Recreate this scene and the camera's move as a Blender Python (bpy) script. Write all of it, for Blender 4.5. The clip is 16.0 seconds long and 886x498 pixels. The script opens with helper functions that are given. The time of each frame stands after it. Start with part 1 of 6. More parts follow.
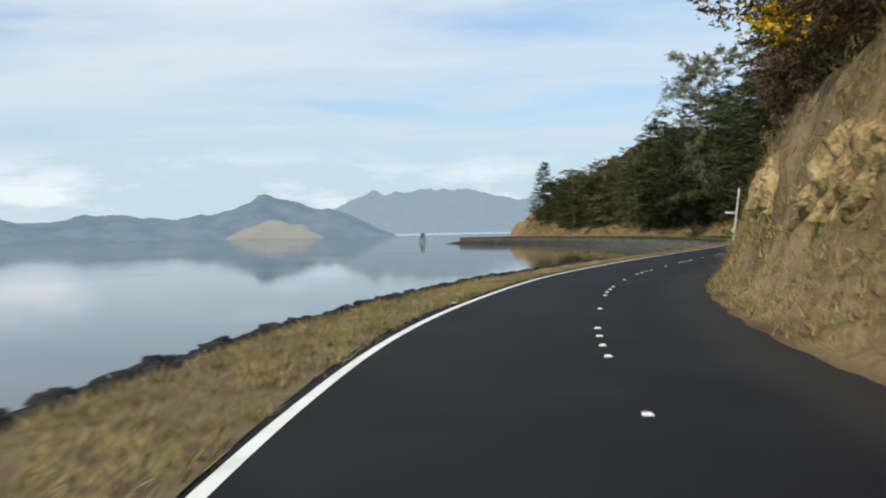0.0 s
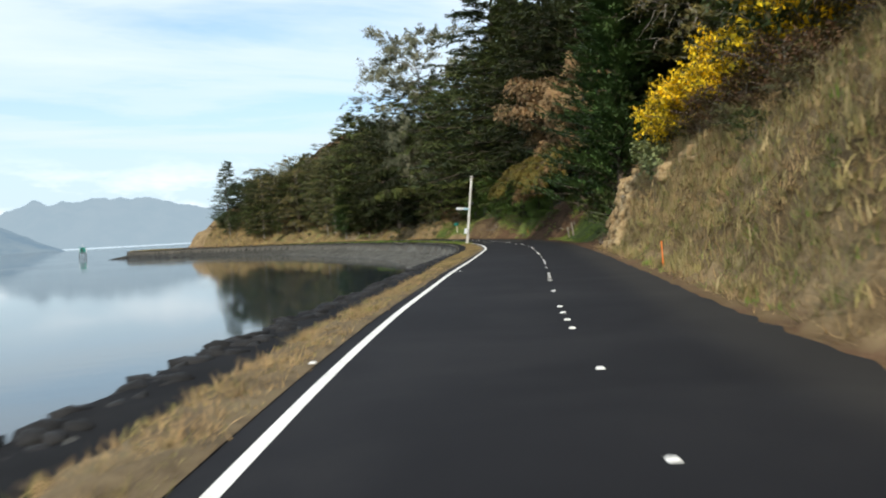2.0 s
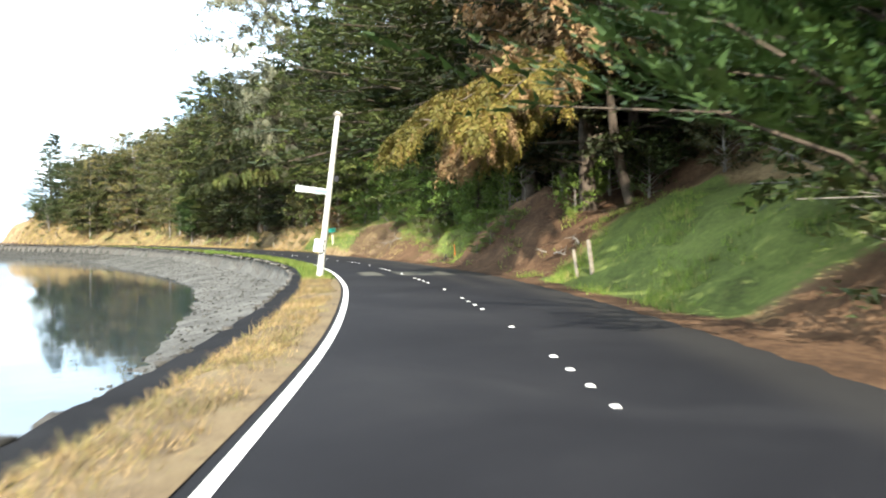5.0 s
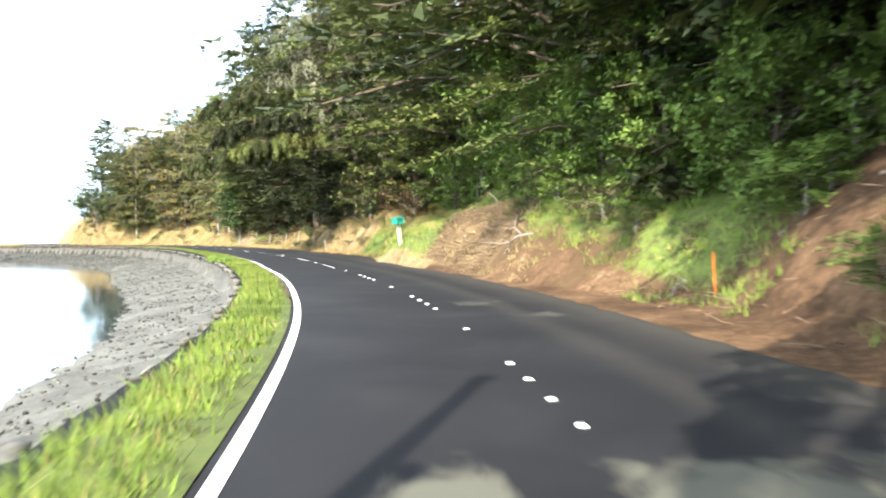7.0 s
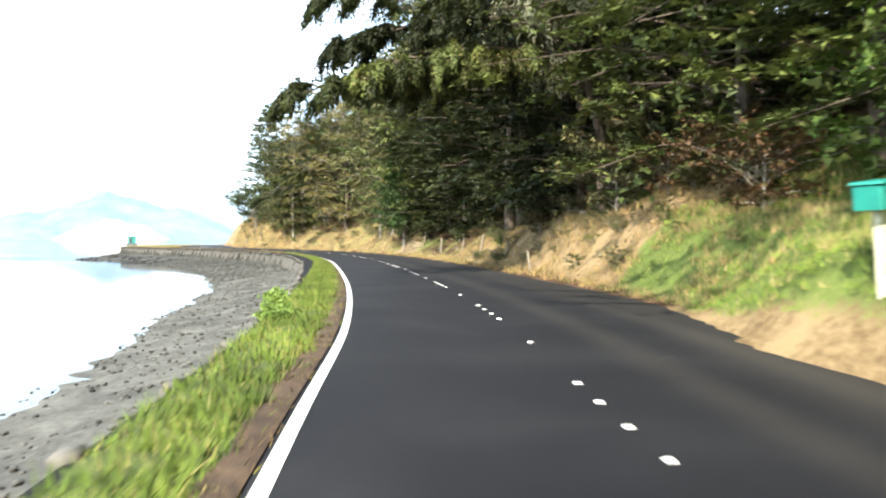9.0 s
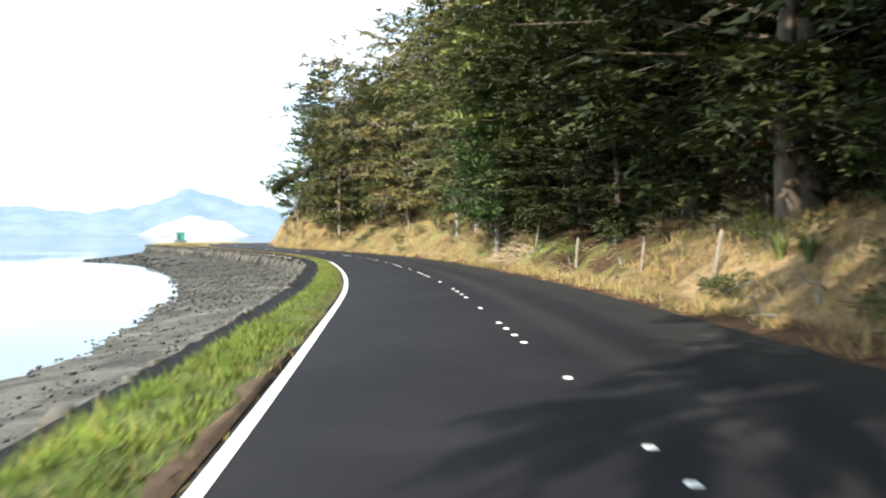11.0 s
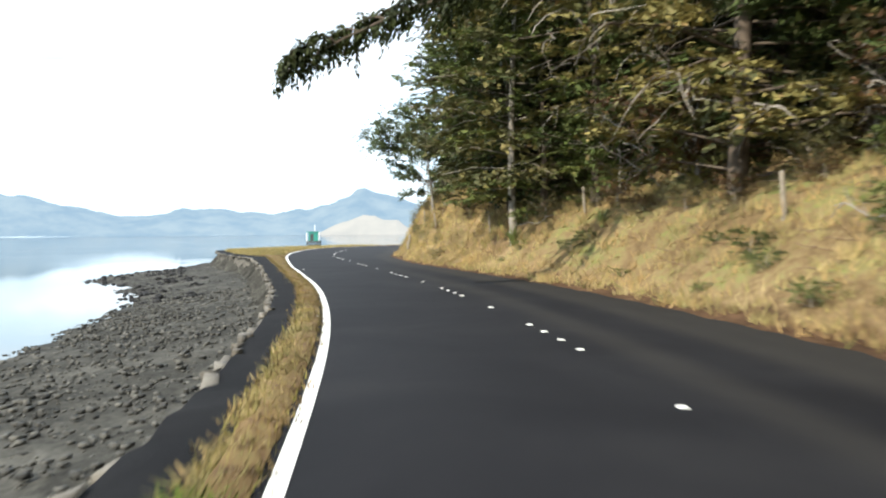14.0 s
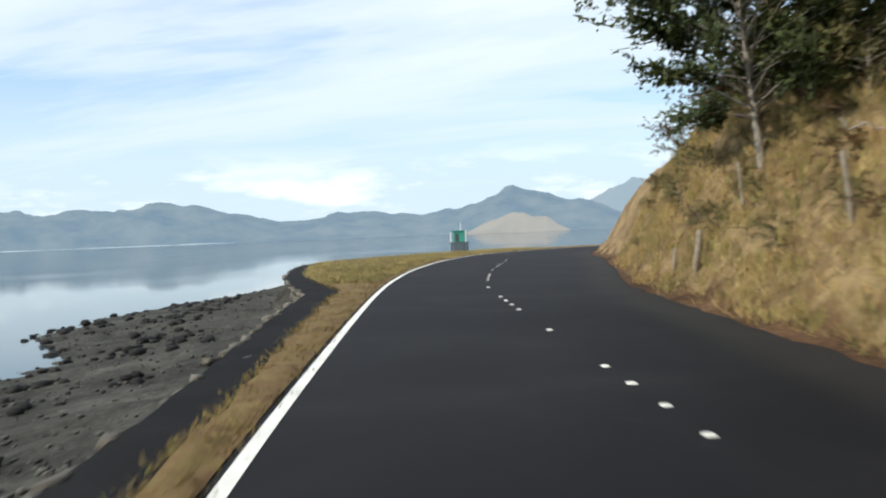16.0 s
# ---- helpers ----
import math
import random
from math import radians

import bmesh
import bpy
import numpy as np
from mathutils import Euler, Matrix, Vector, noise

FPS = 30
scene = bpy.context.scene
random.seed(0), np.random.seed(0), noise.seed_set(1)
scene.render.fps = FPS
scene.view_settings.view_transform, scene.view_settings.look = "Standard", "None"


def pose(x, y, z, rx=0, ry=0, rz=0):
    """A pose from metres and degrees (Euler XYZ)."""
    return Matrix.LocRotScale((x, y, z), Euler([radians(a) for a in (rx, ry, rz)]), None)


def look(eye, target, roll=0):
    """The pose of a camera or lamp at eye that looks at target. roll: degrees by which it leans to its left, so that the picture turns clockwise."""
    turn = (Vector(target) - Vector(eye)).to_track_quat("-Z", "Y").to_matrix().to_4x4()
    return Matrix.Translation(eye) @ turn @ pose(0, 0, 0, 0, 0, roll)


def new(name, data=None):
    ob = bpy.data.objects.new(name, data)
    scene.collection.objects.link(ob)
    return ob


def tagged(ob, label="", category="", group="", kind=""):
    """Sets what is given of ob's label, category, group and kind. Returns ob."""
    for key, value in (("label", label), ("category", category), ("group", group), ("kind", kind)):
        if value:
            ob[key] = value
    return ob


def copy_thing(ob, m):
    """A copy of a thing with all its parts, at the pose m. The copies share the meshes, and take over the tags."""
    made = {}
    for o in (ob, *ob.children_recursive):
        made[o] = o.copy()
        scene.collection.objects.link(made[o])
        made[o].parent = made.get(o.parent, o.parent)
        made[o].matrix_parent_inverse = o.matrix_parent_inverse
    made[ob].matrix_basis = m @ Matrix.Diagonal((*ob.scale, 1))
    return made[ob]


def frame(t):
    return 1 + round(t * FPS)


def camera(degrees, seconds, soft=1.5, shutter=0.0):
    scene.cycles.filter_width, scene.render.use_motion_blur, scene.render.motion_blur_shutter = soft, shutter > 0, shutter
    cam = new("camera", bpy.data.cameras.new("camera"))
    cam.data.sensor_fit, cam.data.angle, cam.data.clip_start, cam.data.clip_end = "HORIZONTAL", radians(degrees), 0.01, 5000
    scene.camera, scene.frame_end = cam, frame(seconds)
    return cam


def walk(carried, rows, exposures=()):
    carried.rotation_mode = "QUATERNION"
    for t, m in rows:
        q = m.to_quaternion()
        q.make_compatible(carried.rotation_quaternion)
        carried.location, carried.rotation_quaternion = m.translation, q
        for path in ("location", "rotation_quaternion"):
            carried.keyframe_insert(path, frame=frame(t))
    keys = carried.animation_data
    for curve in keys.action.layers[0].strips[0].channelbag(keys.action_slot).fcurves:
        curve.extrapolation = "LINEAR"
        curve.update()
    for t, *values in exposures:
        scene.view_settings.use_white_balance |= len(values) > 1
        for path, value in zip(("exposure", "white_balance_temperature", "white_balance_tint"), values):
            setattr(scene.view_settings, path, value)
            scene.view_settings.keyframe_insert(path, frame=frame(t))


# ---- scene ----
cam = camera(59.92, 16.0, soft=2.05, shutter=0.25)

# seconds, place, yaw, pitch, roll
PATH = [
    (0, 0.00, 0.00, 1.44, 0.00, -1.14, -1.24),
    (0.5, 0.02, 6.02, 1.44, -6.09, -1.48, -0.70),
    (1, 0.85, 11.94, 1.44, -12.53, -1.38, -2.08),
    (1.5, 2.41, 17.70, 1.44, -18.13, -1.52, -2.66),
    (2, 4.41, 23.42, 1.43, -22.60, -1.51, -3.19),
    (2.5, 6.79, 29.07, 1.45, -26.32, -1.05, -3.00),
    (3, 9.52, 34.64, 1.46, -28.92, -0.98, -2.49),
    (3.5, 12.48, 40.16, 1.46, -30.34, -1.25, -2.63),
    (3.7, 13.67, 42.39, 1.45, -30.85, -1.20, -2.40),
    (4, 15.51, 45.75, 1.45, -31.15, -1.10, -1.51),
    (4.5, 18.58, 51.43, 1.45, -30.62, -1.01, -0.54),
    (5, 21.61, 57.18, 1.44, -29.90, -0.96, -0.10),
    (5.5, 24.59, 63.02, 1.42, -29.19, -0.81, 0.24),
    (5.8, 26.35, 66.57, 1.41, -28.37, -0.60, 0.44),
    (6, 27.51, 68.97, 1.42, -27.60, -0.27, 0.58),
    (6.5, 30.09, 75.11, 1.44, -25.66, -0.80, 0.33),
    (7, 32.57, 81.35, 1.46, -22.96, -1.45, -1.07),
    (7.5, 34.60, 87.73, 1.46, -18.35, -1.45, -1.94),
    (8, 36.20, 94.12, 1.45, -14.97, -1.10, -0.57),
    (8.5, 37.39, 100.63, 1.45, -11.89, -1.37, -0.66),
    (9, 38.36, 107.11, 1.46, -9.28, -0.92, -0.26),
    (9.5, 39.21, 113.53, 1.45, -7.18, -0.77, 0.39),
    (9.7, 39.45, 116.13, 1.45, -6.62, -0.51, 0.79),
    (10, 39.74, 120.09, 1.45, -5.93, -0.77, 0.50),
    (10.5, 40.15, 126.79, 1.45, -5.00, -0.95, 0.22),
    (11, 40.43, 133.63, 1.45, -3.67, -1.04, 0.16),
    (11.5, 40.53, 140.59, 1.44, -2.03, -1.21, 0.26),
    (11.8, 40.50, 144.85, 1.43, -1.27, -1.44, 0.39),
    (12, 40.48, 147.75, 1.44, -0.92, -1.40, 0.26),
    (12.5, 40.26, 155.09, 1.47, 1.50, -1.42, -0.78),
    (13, 39.55, 162.44, 1.46, 3.78, -1.08, -0.38),
    (13.5, 38.68, 169.76, 1.43, 5.99, -1.17, -0.67),
    (14, 37.28, 176.90, 1.43, 8.94, -1.21, -0.48),
    (14.5, 35.48, 183.81, 1.41, 11.74, -1.54, -0.60),
    (15, 33.57, 190.67, 1.40, 14.42, -1.13, -0.03),
    (15.5, 31.30, 197.58, 1.40, 17.29, -1.25, -1.09),
    (16, 28.78, 204.27, 1.47, 20.04, -1.14, -2.26),
]
walk(cam, [(t, pose(x, y, z, 90 + pitch, 0, yaw) @ pose(0, 0, 0, 0, 0, roll)) for t, x, y, z, yaw, pitch, roll in PATH],
     exposures=[(0, -0.08), (1.2, 0.02), (2, 0.27), (2.7, 0.70), (3.5, 1.28), (4.7, 1.75), (6, 2.2), (7.4, 2.36), (8.2, 2.15), (9.7, 1.72), (12, 1.4), (13.5, 1.25), (14.3, 0.96), (15.2, 0.46), (16, 0.24)])

# ---- sky and sun ----
SUN_TO = Vector((-0.55, -0.84, 0.72)).normalized()          # from the ground to the sun
SUN_ELEV = math.asin(SUN_TO.z)


def nodes_of(mat):
    mat.use_nodes = True
    nt = mat.node_tree
    nt.nodes.clear()
    return nt


def link(nt, a, b):
    nt.links.new(a, b)


def node(nt, kind, **sets):
    n = nt.nodes.new(kind)
    for k, v in sets.items():
        if k == "op":
            n.operation = v
        elif k == "blend":
            n.blend_type = v
        else:
            n.inputs[k.replace("_", " ")].default_value = v
    return n


def ramp(nt, fac, stops, ease="LINEAR"):
    r = nt.nodes.new("ShaderNodeValToRGB")
    r.color_ramp.interpolation = ease
    while len(r.color_ramp.elements) < len(stops):
        r.color_ramp.elements.new(0.5)
    for e, (p, c) in zip(r.color_ramp.elements, stops):
        e.position = p
        e.color = (*c, 1) if len(c) == 3 else c
    link(nt, fac, r.inputs[0])
    return r.outputs[0]


def grey(v):
    return (v, v, v)


def mix(nt, fac, a, b, blend="MIX"):
    m = nt.nodes.new("ShaderNodeMix")
    m.data_type, m.blend_type = "RGBA", blend
    for sock, v in ((m.inputs[0], fac), (m.inputs[6], a), (m.inputs[7], b)):
        if hasattr(v, "is_linked"):
            link(nt, v, sock)
        elif isinstance(v, (int, float)):
            sock.default_value = v
        else:
            sock.default_value = (*v, 1)
    return m.outputs[2]


world = bpy.data.worlds.new("world")
scene.world = world
world.use_nodes = True
nt = world.node_tree
nt.nodes.clear()
sky = nt.nodes.new("ShaderNodeTexSky")
sky.sky_type, sky.sun_disc = "NISHITA", False
sky.sun_elevation = SUN_ELEV
sky.sun_rotation = math.atan2(SUN_TO.x, SUN_TO.y)
sky.altitude, sky.air_density, sky.dust_density, sky.ozone_density = 0, 1.0, 2.0, 1.5
co = nt.nodes.new("ShaderNodeTexCoord")
sep = nt.nodes.new("ShaderNodeSeparateXYZ")
link(nt, co.outputs["Generated"], sep.inputs[0])
# flat layers of cloud overhead: the direction divided by its rise
rise = node(nt, "ShaderNodeMath", op="MAXIMUM")
link(nt, sep.outputs[2], rise.inputs[0])
rise.inputs[1].default_value = 0.0
rise2 = node(nt, "ShaderNodeMath", op="ADD")
link(nt, rise.outputs[0], rise2.inputs[0])
rise2.inputs[1].default_value = 0.10
layer = nt.nodes.new("ShaderNodeVectorMath")
layer.operation = "DIVIDE"
comb = nt.nodes.new("ShaderNodeCombineXYZ")
for i in range(3):
    link(nt, rise2.outputs[0], comb.inputs[i])
link(nt, co.outputs["Generated"], layer.inputs[0])
link(nt, comb.outputs[0], layer.inputs[1])
stretch = nt.nodes.new("ShaderNodeMapping")
stretch.inputs["Rotation"].default_value = (0, 0, radians(-14))
stretch.inputs["Scale"].default_value = (0.42, 1.25, 0.0)
stretch.inputs["Location"].default_value = (3.1, 0.4, 0.0)
link(nt, layer.outputs[0], stretch.inputs[0])
cl = node(nt, "ShaderNodeTexNoise", Scale=1.0, Detail=7.0, Roughness=0.56, Distortion=0.35)
link(nt, stretch.outputs[0], cl.inputs["Vector"])
cover = ramp(nt, cl.outputs[0], [(0.32, grey(0.3)), (0.47, grey(0.78)), (0.62, grey(0.97))])
low = ramp(nt, sep.outputs[2], [(0.0, grey(1)), (0.10, grey(0.86)), (0.30, grey(0.0))])
fac = nt.nodes.new("ShaderNodeMath")
fac.operation = "MAXIMUM"
link(nt, cover, fac.inputs[0])
link(nt, low, fac.inputs[1])
mist = mix(nt, low, (6.6, 7.3, 7.9), (5.2, 6.4, 7.2))
puff = node(nt, "ShaderNodeTexNoise", Scale=4.0, Detail=6.0, Roughness=0.6)
flat = nt.nodes.new("ShaderNodeMapping")
flat.inputs["Scale"].default_value = (1, 1, 3.5)
flat.inputs["Location"].default_value = (0.3, 0.1, 0)
link(nt, co.outputs["Generated"], flat.inputs[0])
link(nt, flat.outputs[0], puff.inputs["Vector"])
bank_fac = mix(nt, 1.0, ramp(nt, sep.outputs[2], [(0.015, grey(0)), (0.05, grey(1)), (0.075, grey(0.8)), (0.12, grey(0))]), ramp(nt, puff.outputs[0], [(0.50, grey(0)), (0.60, grey(0.8))]), "MULTIPLY")
mist = mix(nt, bank_fac, mist, (8.6, 8.9, 9.1))
skyc = mix(nt, 1.0, sky.outputs[0], (0.72, 1.20, 1.50), "MULTIPLY")
col = mix(nt, fac.outputs[0], skyc, mist)
bg = nt.nodes.new("ShaderNodeBackground")
bg.inputs["Strength"].default_value = 0.122
link(nt, col, bg.inputs[0])
wo = nt.nodes.new("ShaderNodeOutputWorld")
link(nt, bg.outputs[0], wo.inputs[0])

sun = new("sun", bpy.data.lights.new("sun", "SUN"))
sun.data.energy, sun.data.angle, sun.data.color = 3.4, radians(0.8), (1.0, 0.93, 0.80)
sun.matrix_world = look(SUN_TO * 300, (0, 0, 0))


# ---- materials ----
def surface(name, stops, scale=3.0, fine=40.0, rough=0.85, bump=0.4, dist=0.02, island=0.0, spec=0.3, warp=0.6, rand=None, fine_mix=0.35, detail=6.0, metal=0.0, along=None):
    """Two scales of variation in world metres, roughness and fine relief."""
    m = bpy.data.materials.new(name)
    t = nodes_of(m)
    geo = t.nodes.new("ShaderNodeNewGeometry")
    n1 = node(t, "ShaderNodeTexNoise", Scale=scale, Detail=detail, Roughness=0.6, Distortion=warp)
    n2 = node(t, "ShaderNodeTexNoise", Scale=fine, Detail=4.0, Roughness=0.65)
    link(t, geo.outputs["Position"], n1.inputs["Vector"])
    link(t, geo.outputs["Position"], n2.inputs["Vector"])
    f = mix(t, fine_mix, n1.outputs[0], n2.outputs[0])
    c = ramp(t, f, stops)
    if island or rand:
        src = geo.outputs["Random Per Island"]
        if rand == "object":
            src = t.nodes.new("ShaderNodeObjectInfo").outputs["Random"]
        mul = t.nodes.new("ShaderNodeMapRange")
        mul.inputs["To Min"].default_value, mul.inputs["To Max"].default_value = 1 - (island or 0.3), 1 + (island or 0.3)
        link(t, src, mul.inputs["Value"])
        c = mix(t, 1.0, c, mul.outputs[0], "MULTIPLY")
    if along:                                                                # another stone from place to place: two distances north and the first's share
        where = t.nodes.new("ShaderNodeSeparateXYZ")
        link(t, geo.outputs["Position"], where.inputs[0])
        k = t.nodes.new("ShaderNodeMapRange")
        k.inputs["From Min"].default_value, k.inputs["From Max"].default_value, k.inputs["To Min"].default_value = along
        link(t, where.outputs[1], k.inputs["Value"])
        c = mix(t, 1.0, c, k.outputs[0], "MULTIPLY")
    b = t.nodes.new("ShaderNodeBsdfPrincipled")
    link(t, c, b.inputs["Base Color"])
    b.inputs["Roughness"].default_value = rough
    b.inputs["Metallic"].default_value = metal
    b.inputs["Specular IOR Level"].default_value = spec
    if bump:
        bp = node(t, "ShaderNodeBump", Strength=bump, Distance=dist)
        link(t, f, bp.inputs["Height"])
        link(t, bp.outputs[0], b.inputs["Normal"])
    o = t.nodes.new("ShaderNodeOutputMaterial")
    link(t, b.outputs[0], o.inputs[0])
    return m


def leafy(name, dark, light, sheen=0.25, odd=None, odd_at=0.9, rough=0.6, fresh=None):
    """Leaves: a colour of its own for every leaf, some light let through."""
    m = bpy.data.materials.new(name)
    t = nodes_of(m)
    geo = t.nodes.new("ShaderNodeNewGeometry")
    near = tuple(0.55 * a + 0.45 * b for a, b in zip(dark, light))
    stops = [(0.0, near), (0.7, light)]
    if odd:
        stops += [(odd_at, light), (odd_at + 0.03, odd)]
    c = ramp(t, geo.outputs["Random Per Island"], stops)
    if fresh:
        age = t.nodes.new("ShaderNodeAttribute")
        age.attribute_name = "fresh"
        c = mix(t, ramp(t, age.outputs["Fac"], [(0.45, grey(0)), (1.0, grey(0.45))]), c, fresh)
    big = node(t, "ShaderNodeTexNoise", Scale=0.7, Detail=3.0)
    link(t, geo.outputs["Position"], big.inputs["Vector"])
    c = mix(t, 1.0, c, ramp(t, big.outputs[0], [(0.3, (0.62, 0.66, 0.6)), (0.7, (1.4, 1.3, 1.15))]), "MULTIPLY")
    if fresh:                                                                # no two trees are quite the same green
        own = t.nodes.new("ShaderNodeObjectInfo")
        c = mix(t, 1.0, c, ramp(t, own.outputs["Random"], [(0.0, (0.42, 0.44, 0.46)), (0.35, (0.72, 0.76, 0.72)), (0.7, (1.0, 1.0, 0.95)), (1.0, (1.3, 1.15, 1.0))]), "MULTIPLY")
    b = t.nodes.new("ShaderNodeBsdfPrincipled")
    link(t, c, b.inputs["Base Color"])
    b.inputs["Roughness"].default_value = rough
    b.inputs["Specular IOR Level"].default_value = sheen
    tr = t.nodes.new("ShaderNodeBsdfTranslucent")
    link(t, c, tr.inputs[0])
    ms = t.nodes.new("ShaderNodeMixShader")
    ms.inputs[0].default_value = 0.22
    link(t, b.outputs[0], ms.inputs[1])
    link(t, tr.outputs[0], ms.inputs[2])
    o = t.nodes.new("ShaderNodeOutputMaterial")
    link(t, ms.outputs[0], o.inputs[0])
    return m


M_PATH = surface("path_seal", [(0.3, (0.006, 0.006, 0.007)), (0.7, (0.018, 0.018, 0.019))], 0.8, 30, 0.9, 0.6, 0.015, spec=0.08)
M_PAINT = surface("road_paint", [(0.30, (0.55, 0.54, 0.50)), (0.5, (0.78, 0.77, 0.73)), (0.8, (0.86, 0.85, 0.82))], 2.5, 60, 0.6, 0.2, 0.002)
M_STONE = surface("shore_stone", [(0.3, (0.030, 0.029, 0.026)), (0.55, (0.075, 0.072, 0.062)), (0.8, (0.19, 0.18, 0.152))], 4, 40, 0.8, 0.6, 0.02, island=0.7)
M_COPING = surface("wall_stone", [(0.3, (0.045, 0.041, 0.034)), (0.55, (0.125, 0.113, 0.094)), (0.8, (0.28, 0.255, 0.215))], 5, 50, 0.85, 0.6, 0.02, rand="object", island=0.3, along=(62, 96, 0.35))
M_ROCK = surface("yellow_rock", [(0.33, (0.06, 0.040, 0.020)), (0.45, (0.26, 0.17, 0.07)), (0.56, (0.44, 0.32, 0.14)), (0.70, (0.56, 0.45, 0.26))], 1.1, 10, 0.92, 1.0, 0.12, fine_mix=0.5)
M_BARK = surface("bark", [(0.3, (0.045, 0.035, 0.025)), (0.6, (0.13, 0.10, 0.075)), (0.8, (0.24, 0.20, 0.16))], 5, 40, 0.9, 0.8, 0.03)
M_GREYBARK = surface("grey_wood", [(0.3, (0.14, 0.12, 0.10)), (0.6, (0.30, 0.27, 0.23)), (0.8, (0.46, 0.43, 0.38))], 6, 50, 0.9, 0.6, 0.01)
M_POST = surface("weathered_timber", [(0.3, (0.12, 0.10, 0.075)), (0.55, (0.24, 0.205, 0.155)), (0.8, (0.37, 0.33, 0.27))], 7, 60, 0.9, 0.6, 0.01)
M_POLE = surface("pale_pole", [(0.3, (0.42, 0.40, 0.36)), (0.55, (0.58, 0.56, 0.51)), (0.8, (0.70, 0.68, 0.63))], 2.0, 40, 0.7, 0.3, 0.006)


# ---- plan: the white edge line and what lies beside it ----
EDGE = [(-4.9, -38), (-4, -26), (-2.9, -14), (-1.75, -3), (-1.28, 6.15), (-0.46, 12.03), (1.13, 18.08), (3.07, 23.89), (5.55, 29.56),
        (8.42, 35.41), (11.36, 40.97), (14.29, 46.44), (18.16, 53.42), (21.97, 60.43), (25.69, 67.49), (29.15, 75.21), (31.47, 81.27),
        (33.54, 87.55), (35.27, 93.98), (36.56, 100.38), (37.53, 106.76), (38.2, 113.46), (38.81, 119.83), (39.2, 128.12),
        (39.32, 136.58), (39.3, 145.05), (39.17, 153.63), (38.68, 161.15), (37.9, 168.5), (36.89, 175.64), (35.26, 182.62),
        (33.36, 189.25), (30.98, 196.06), (28.23, 202.73), (25.24, 209.77), (21, 220.6), (18.4, 228), (16.2, 235.6), (14.2, 245.5),
        (14, 254.5), (17, 263), (24, 270), (34, 275), (46, 279), (58, 282)]


def smooth_line(pts, step=0.5):
    """A curve through the points, at even steps of length."""
    p = np.array(pts, float)
    p = np.vstack([2 * p[0] - p[1], p, 2 * p[-1] - p[-2]])
    out = []
    for i in range(1, len(p) - 2):
        for u in np.linspace(0, 1, 24, endpoint=False):
            a, b, c, d = p[i - 1:i + 3]
            out.append(0.5 * (2 * b + (c - a) * u + (2 * a - 5 * b + 4 * c - d) * u**2 + (3 * b - a - 3 * c + d) * u**3))
    out.append(p[-2])
    q = np.array(out)
    s = np.r_[0, np.cumsum(np.hypot(*np.diff(q, axis=0).T))]
    k = np.arange(0, s[-1], step)
    return np.column_stack([np.interp(k, s, q[:, 0]), np.interp(k, s, q[:, 1])])


STEP = 0.5
LINE = smooth_line(EDGE, STEP)
S0 = float(np.argmin(np.abs(LINE[:, 1])) * STEP)          # the line's length at the walk's start
TAN = np.gradient(LINE, axis=0)
TAN /= np.hypot(*TAN.T)[:, None]
NOR = np.column_stack([-TAN[:, 1], TAN[:, 0]])                               # to the left, the sea's side
SS = np.arange(len(LINE)) * STEP - S0
S_END = float(SS[-1])


def table(pairs):
    a = np.array(pairs, float)
    return lambda s: np.interp(s, a[:, 0], a[:, 1])


def at(s, d, z=0.0):
    """A place s metres along the edge line and d metres to its left."""
    x = np.interp(s, SS, LINE[:, 0]) + d * np.interp(s, SS, NOR[:, 0])
    y = np.interp(s, SS, LINE[:, 1]) + d * np.interp(s, SS, NOR[:, 1])
    return np.stack([x, y, np.zeros_like(x) + z], -1)


def locate(x, y):
    """s and d of places, by the nearest point of the line."""
    pts = np.column_stack([np.ravel(x), np.ravel(y)])
    si, di = np.empty(len(pts)), np.empty(len(pts))
    for a in range(0, len(pts), 4000):
        q = pts[a:a + 4000]
        d2 = ((q[:, None, :] - LINE[None]) ** 2).sum(2)
        k = d2.argmin(1)
        v = q - LINE[k]
        si[a:a + 4000] = SS[k] + (v * TAN[k]).sum(1)
        di[a:a + 4000] = np.sign((v * NOR[k]).sum(1)) * np.sqrt(d2[np.arange(len(q)), k])
    return si.reshape(np.shape(x)), di.reshape(np.shape(x))


road_w = table([(-40, 5.4), (0, 5.25), (12, 5.0), (19, 4.8), (25, 4.9), (32, 5.1), (46, 5.5), (55, 5.6), (70, 5.5), (92, 5.6), (97, 5.3), (113, 5.4), (122, 5.5), (126, 5.7), (131, 6.5), (137, 6.45), (157, 6.4), (178, 6.2), (203, 6.2), (221, 5.7), (233, 6.3), (241, 7.6), (252, 8.4), (275, 6.5)])
seal_w = table([(-40, 0.12), (4, 0.12), (12, 0.30), (50, 0.30), (72, 0.15), (300, 0.14)])          # seal left of the line
grass_w = table([(-40, 2.2), (5, 2.0), (18, 1.45), (27, 1.10), (48, 0.74), (60, 1.1), (90, 1.1), (105, 1.1), (122, 1.2), (132, 1.4), (151, 1.05), (167, 0.85), (178, 0.65), (191, 0.42), (205, 0.42), (221, 0.5), (235, 1.1), (246, 4.5), (258, 8), (268, 6), (282, 2.5)])
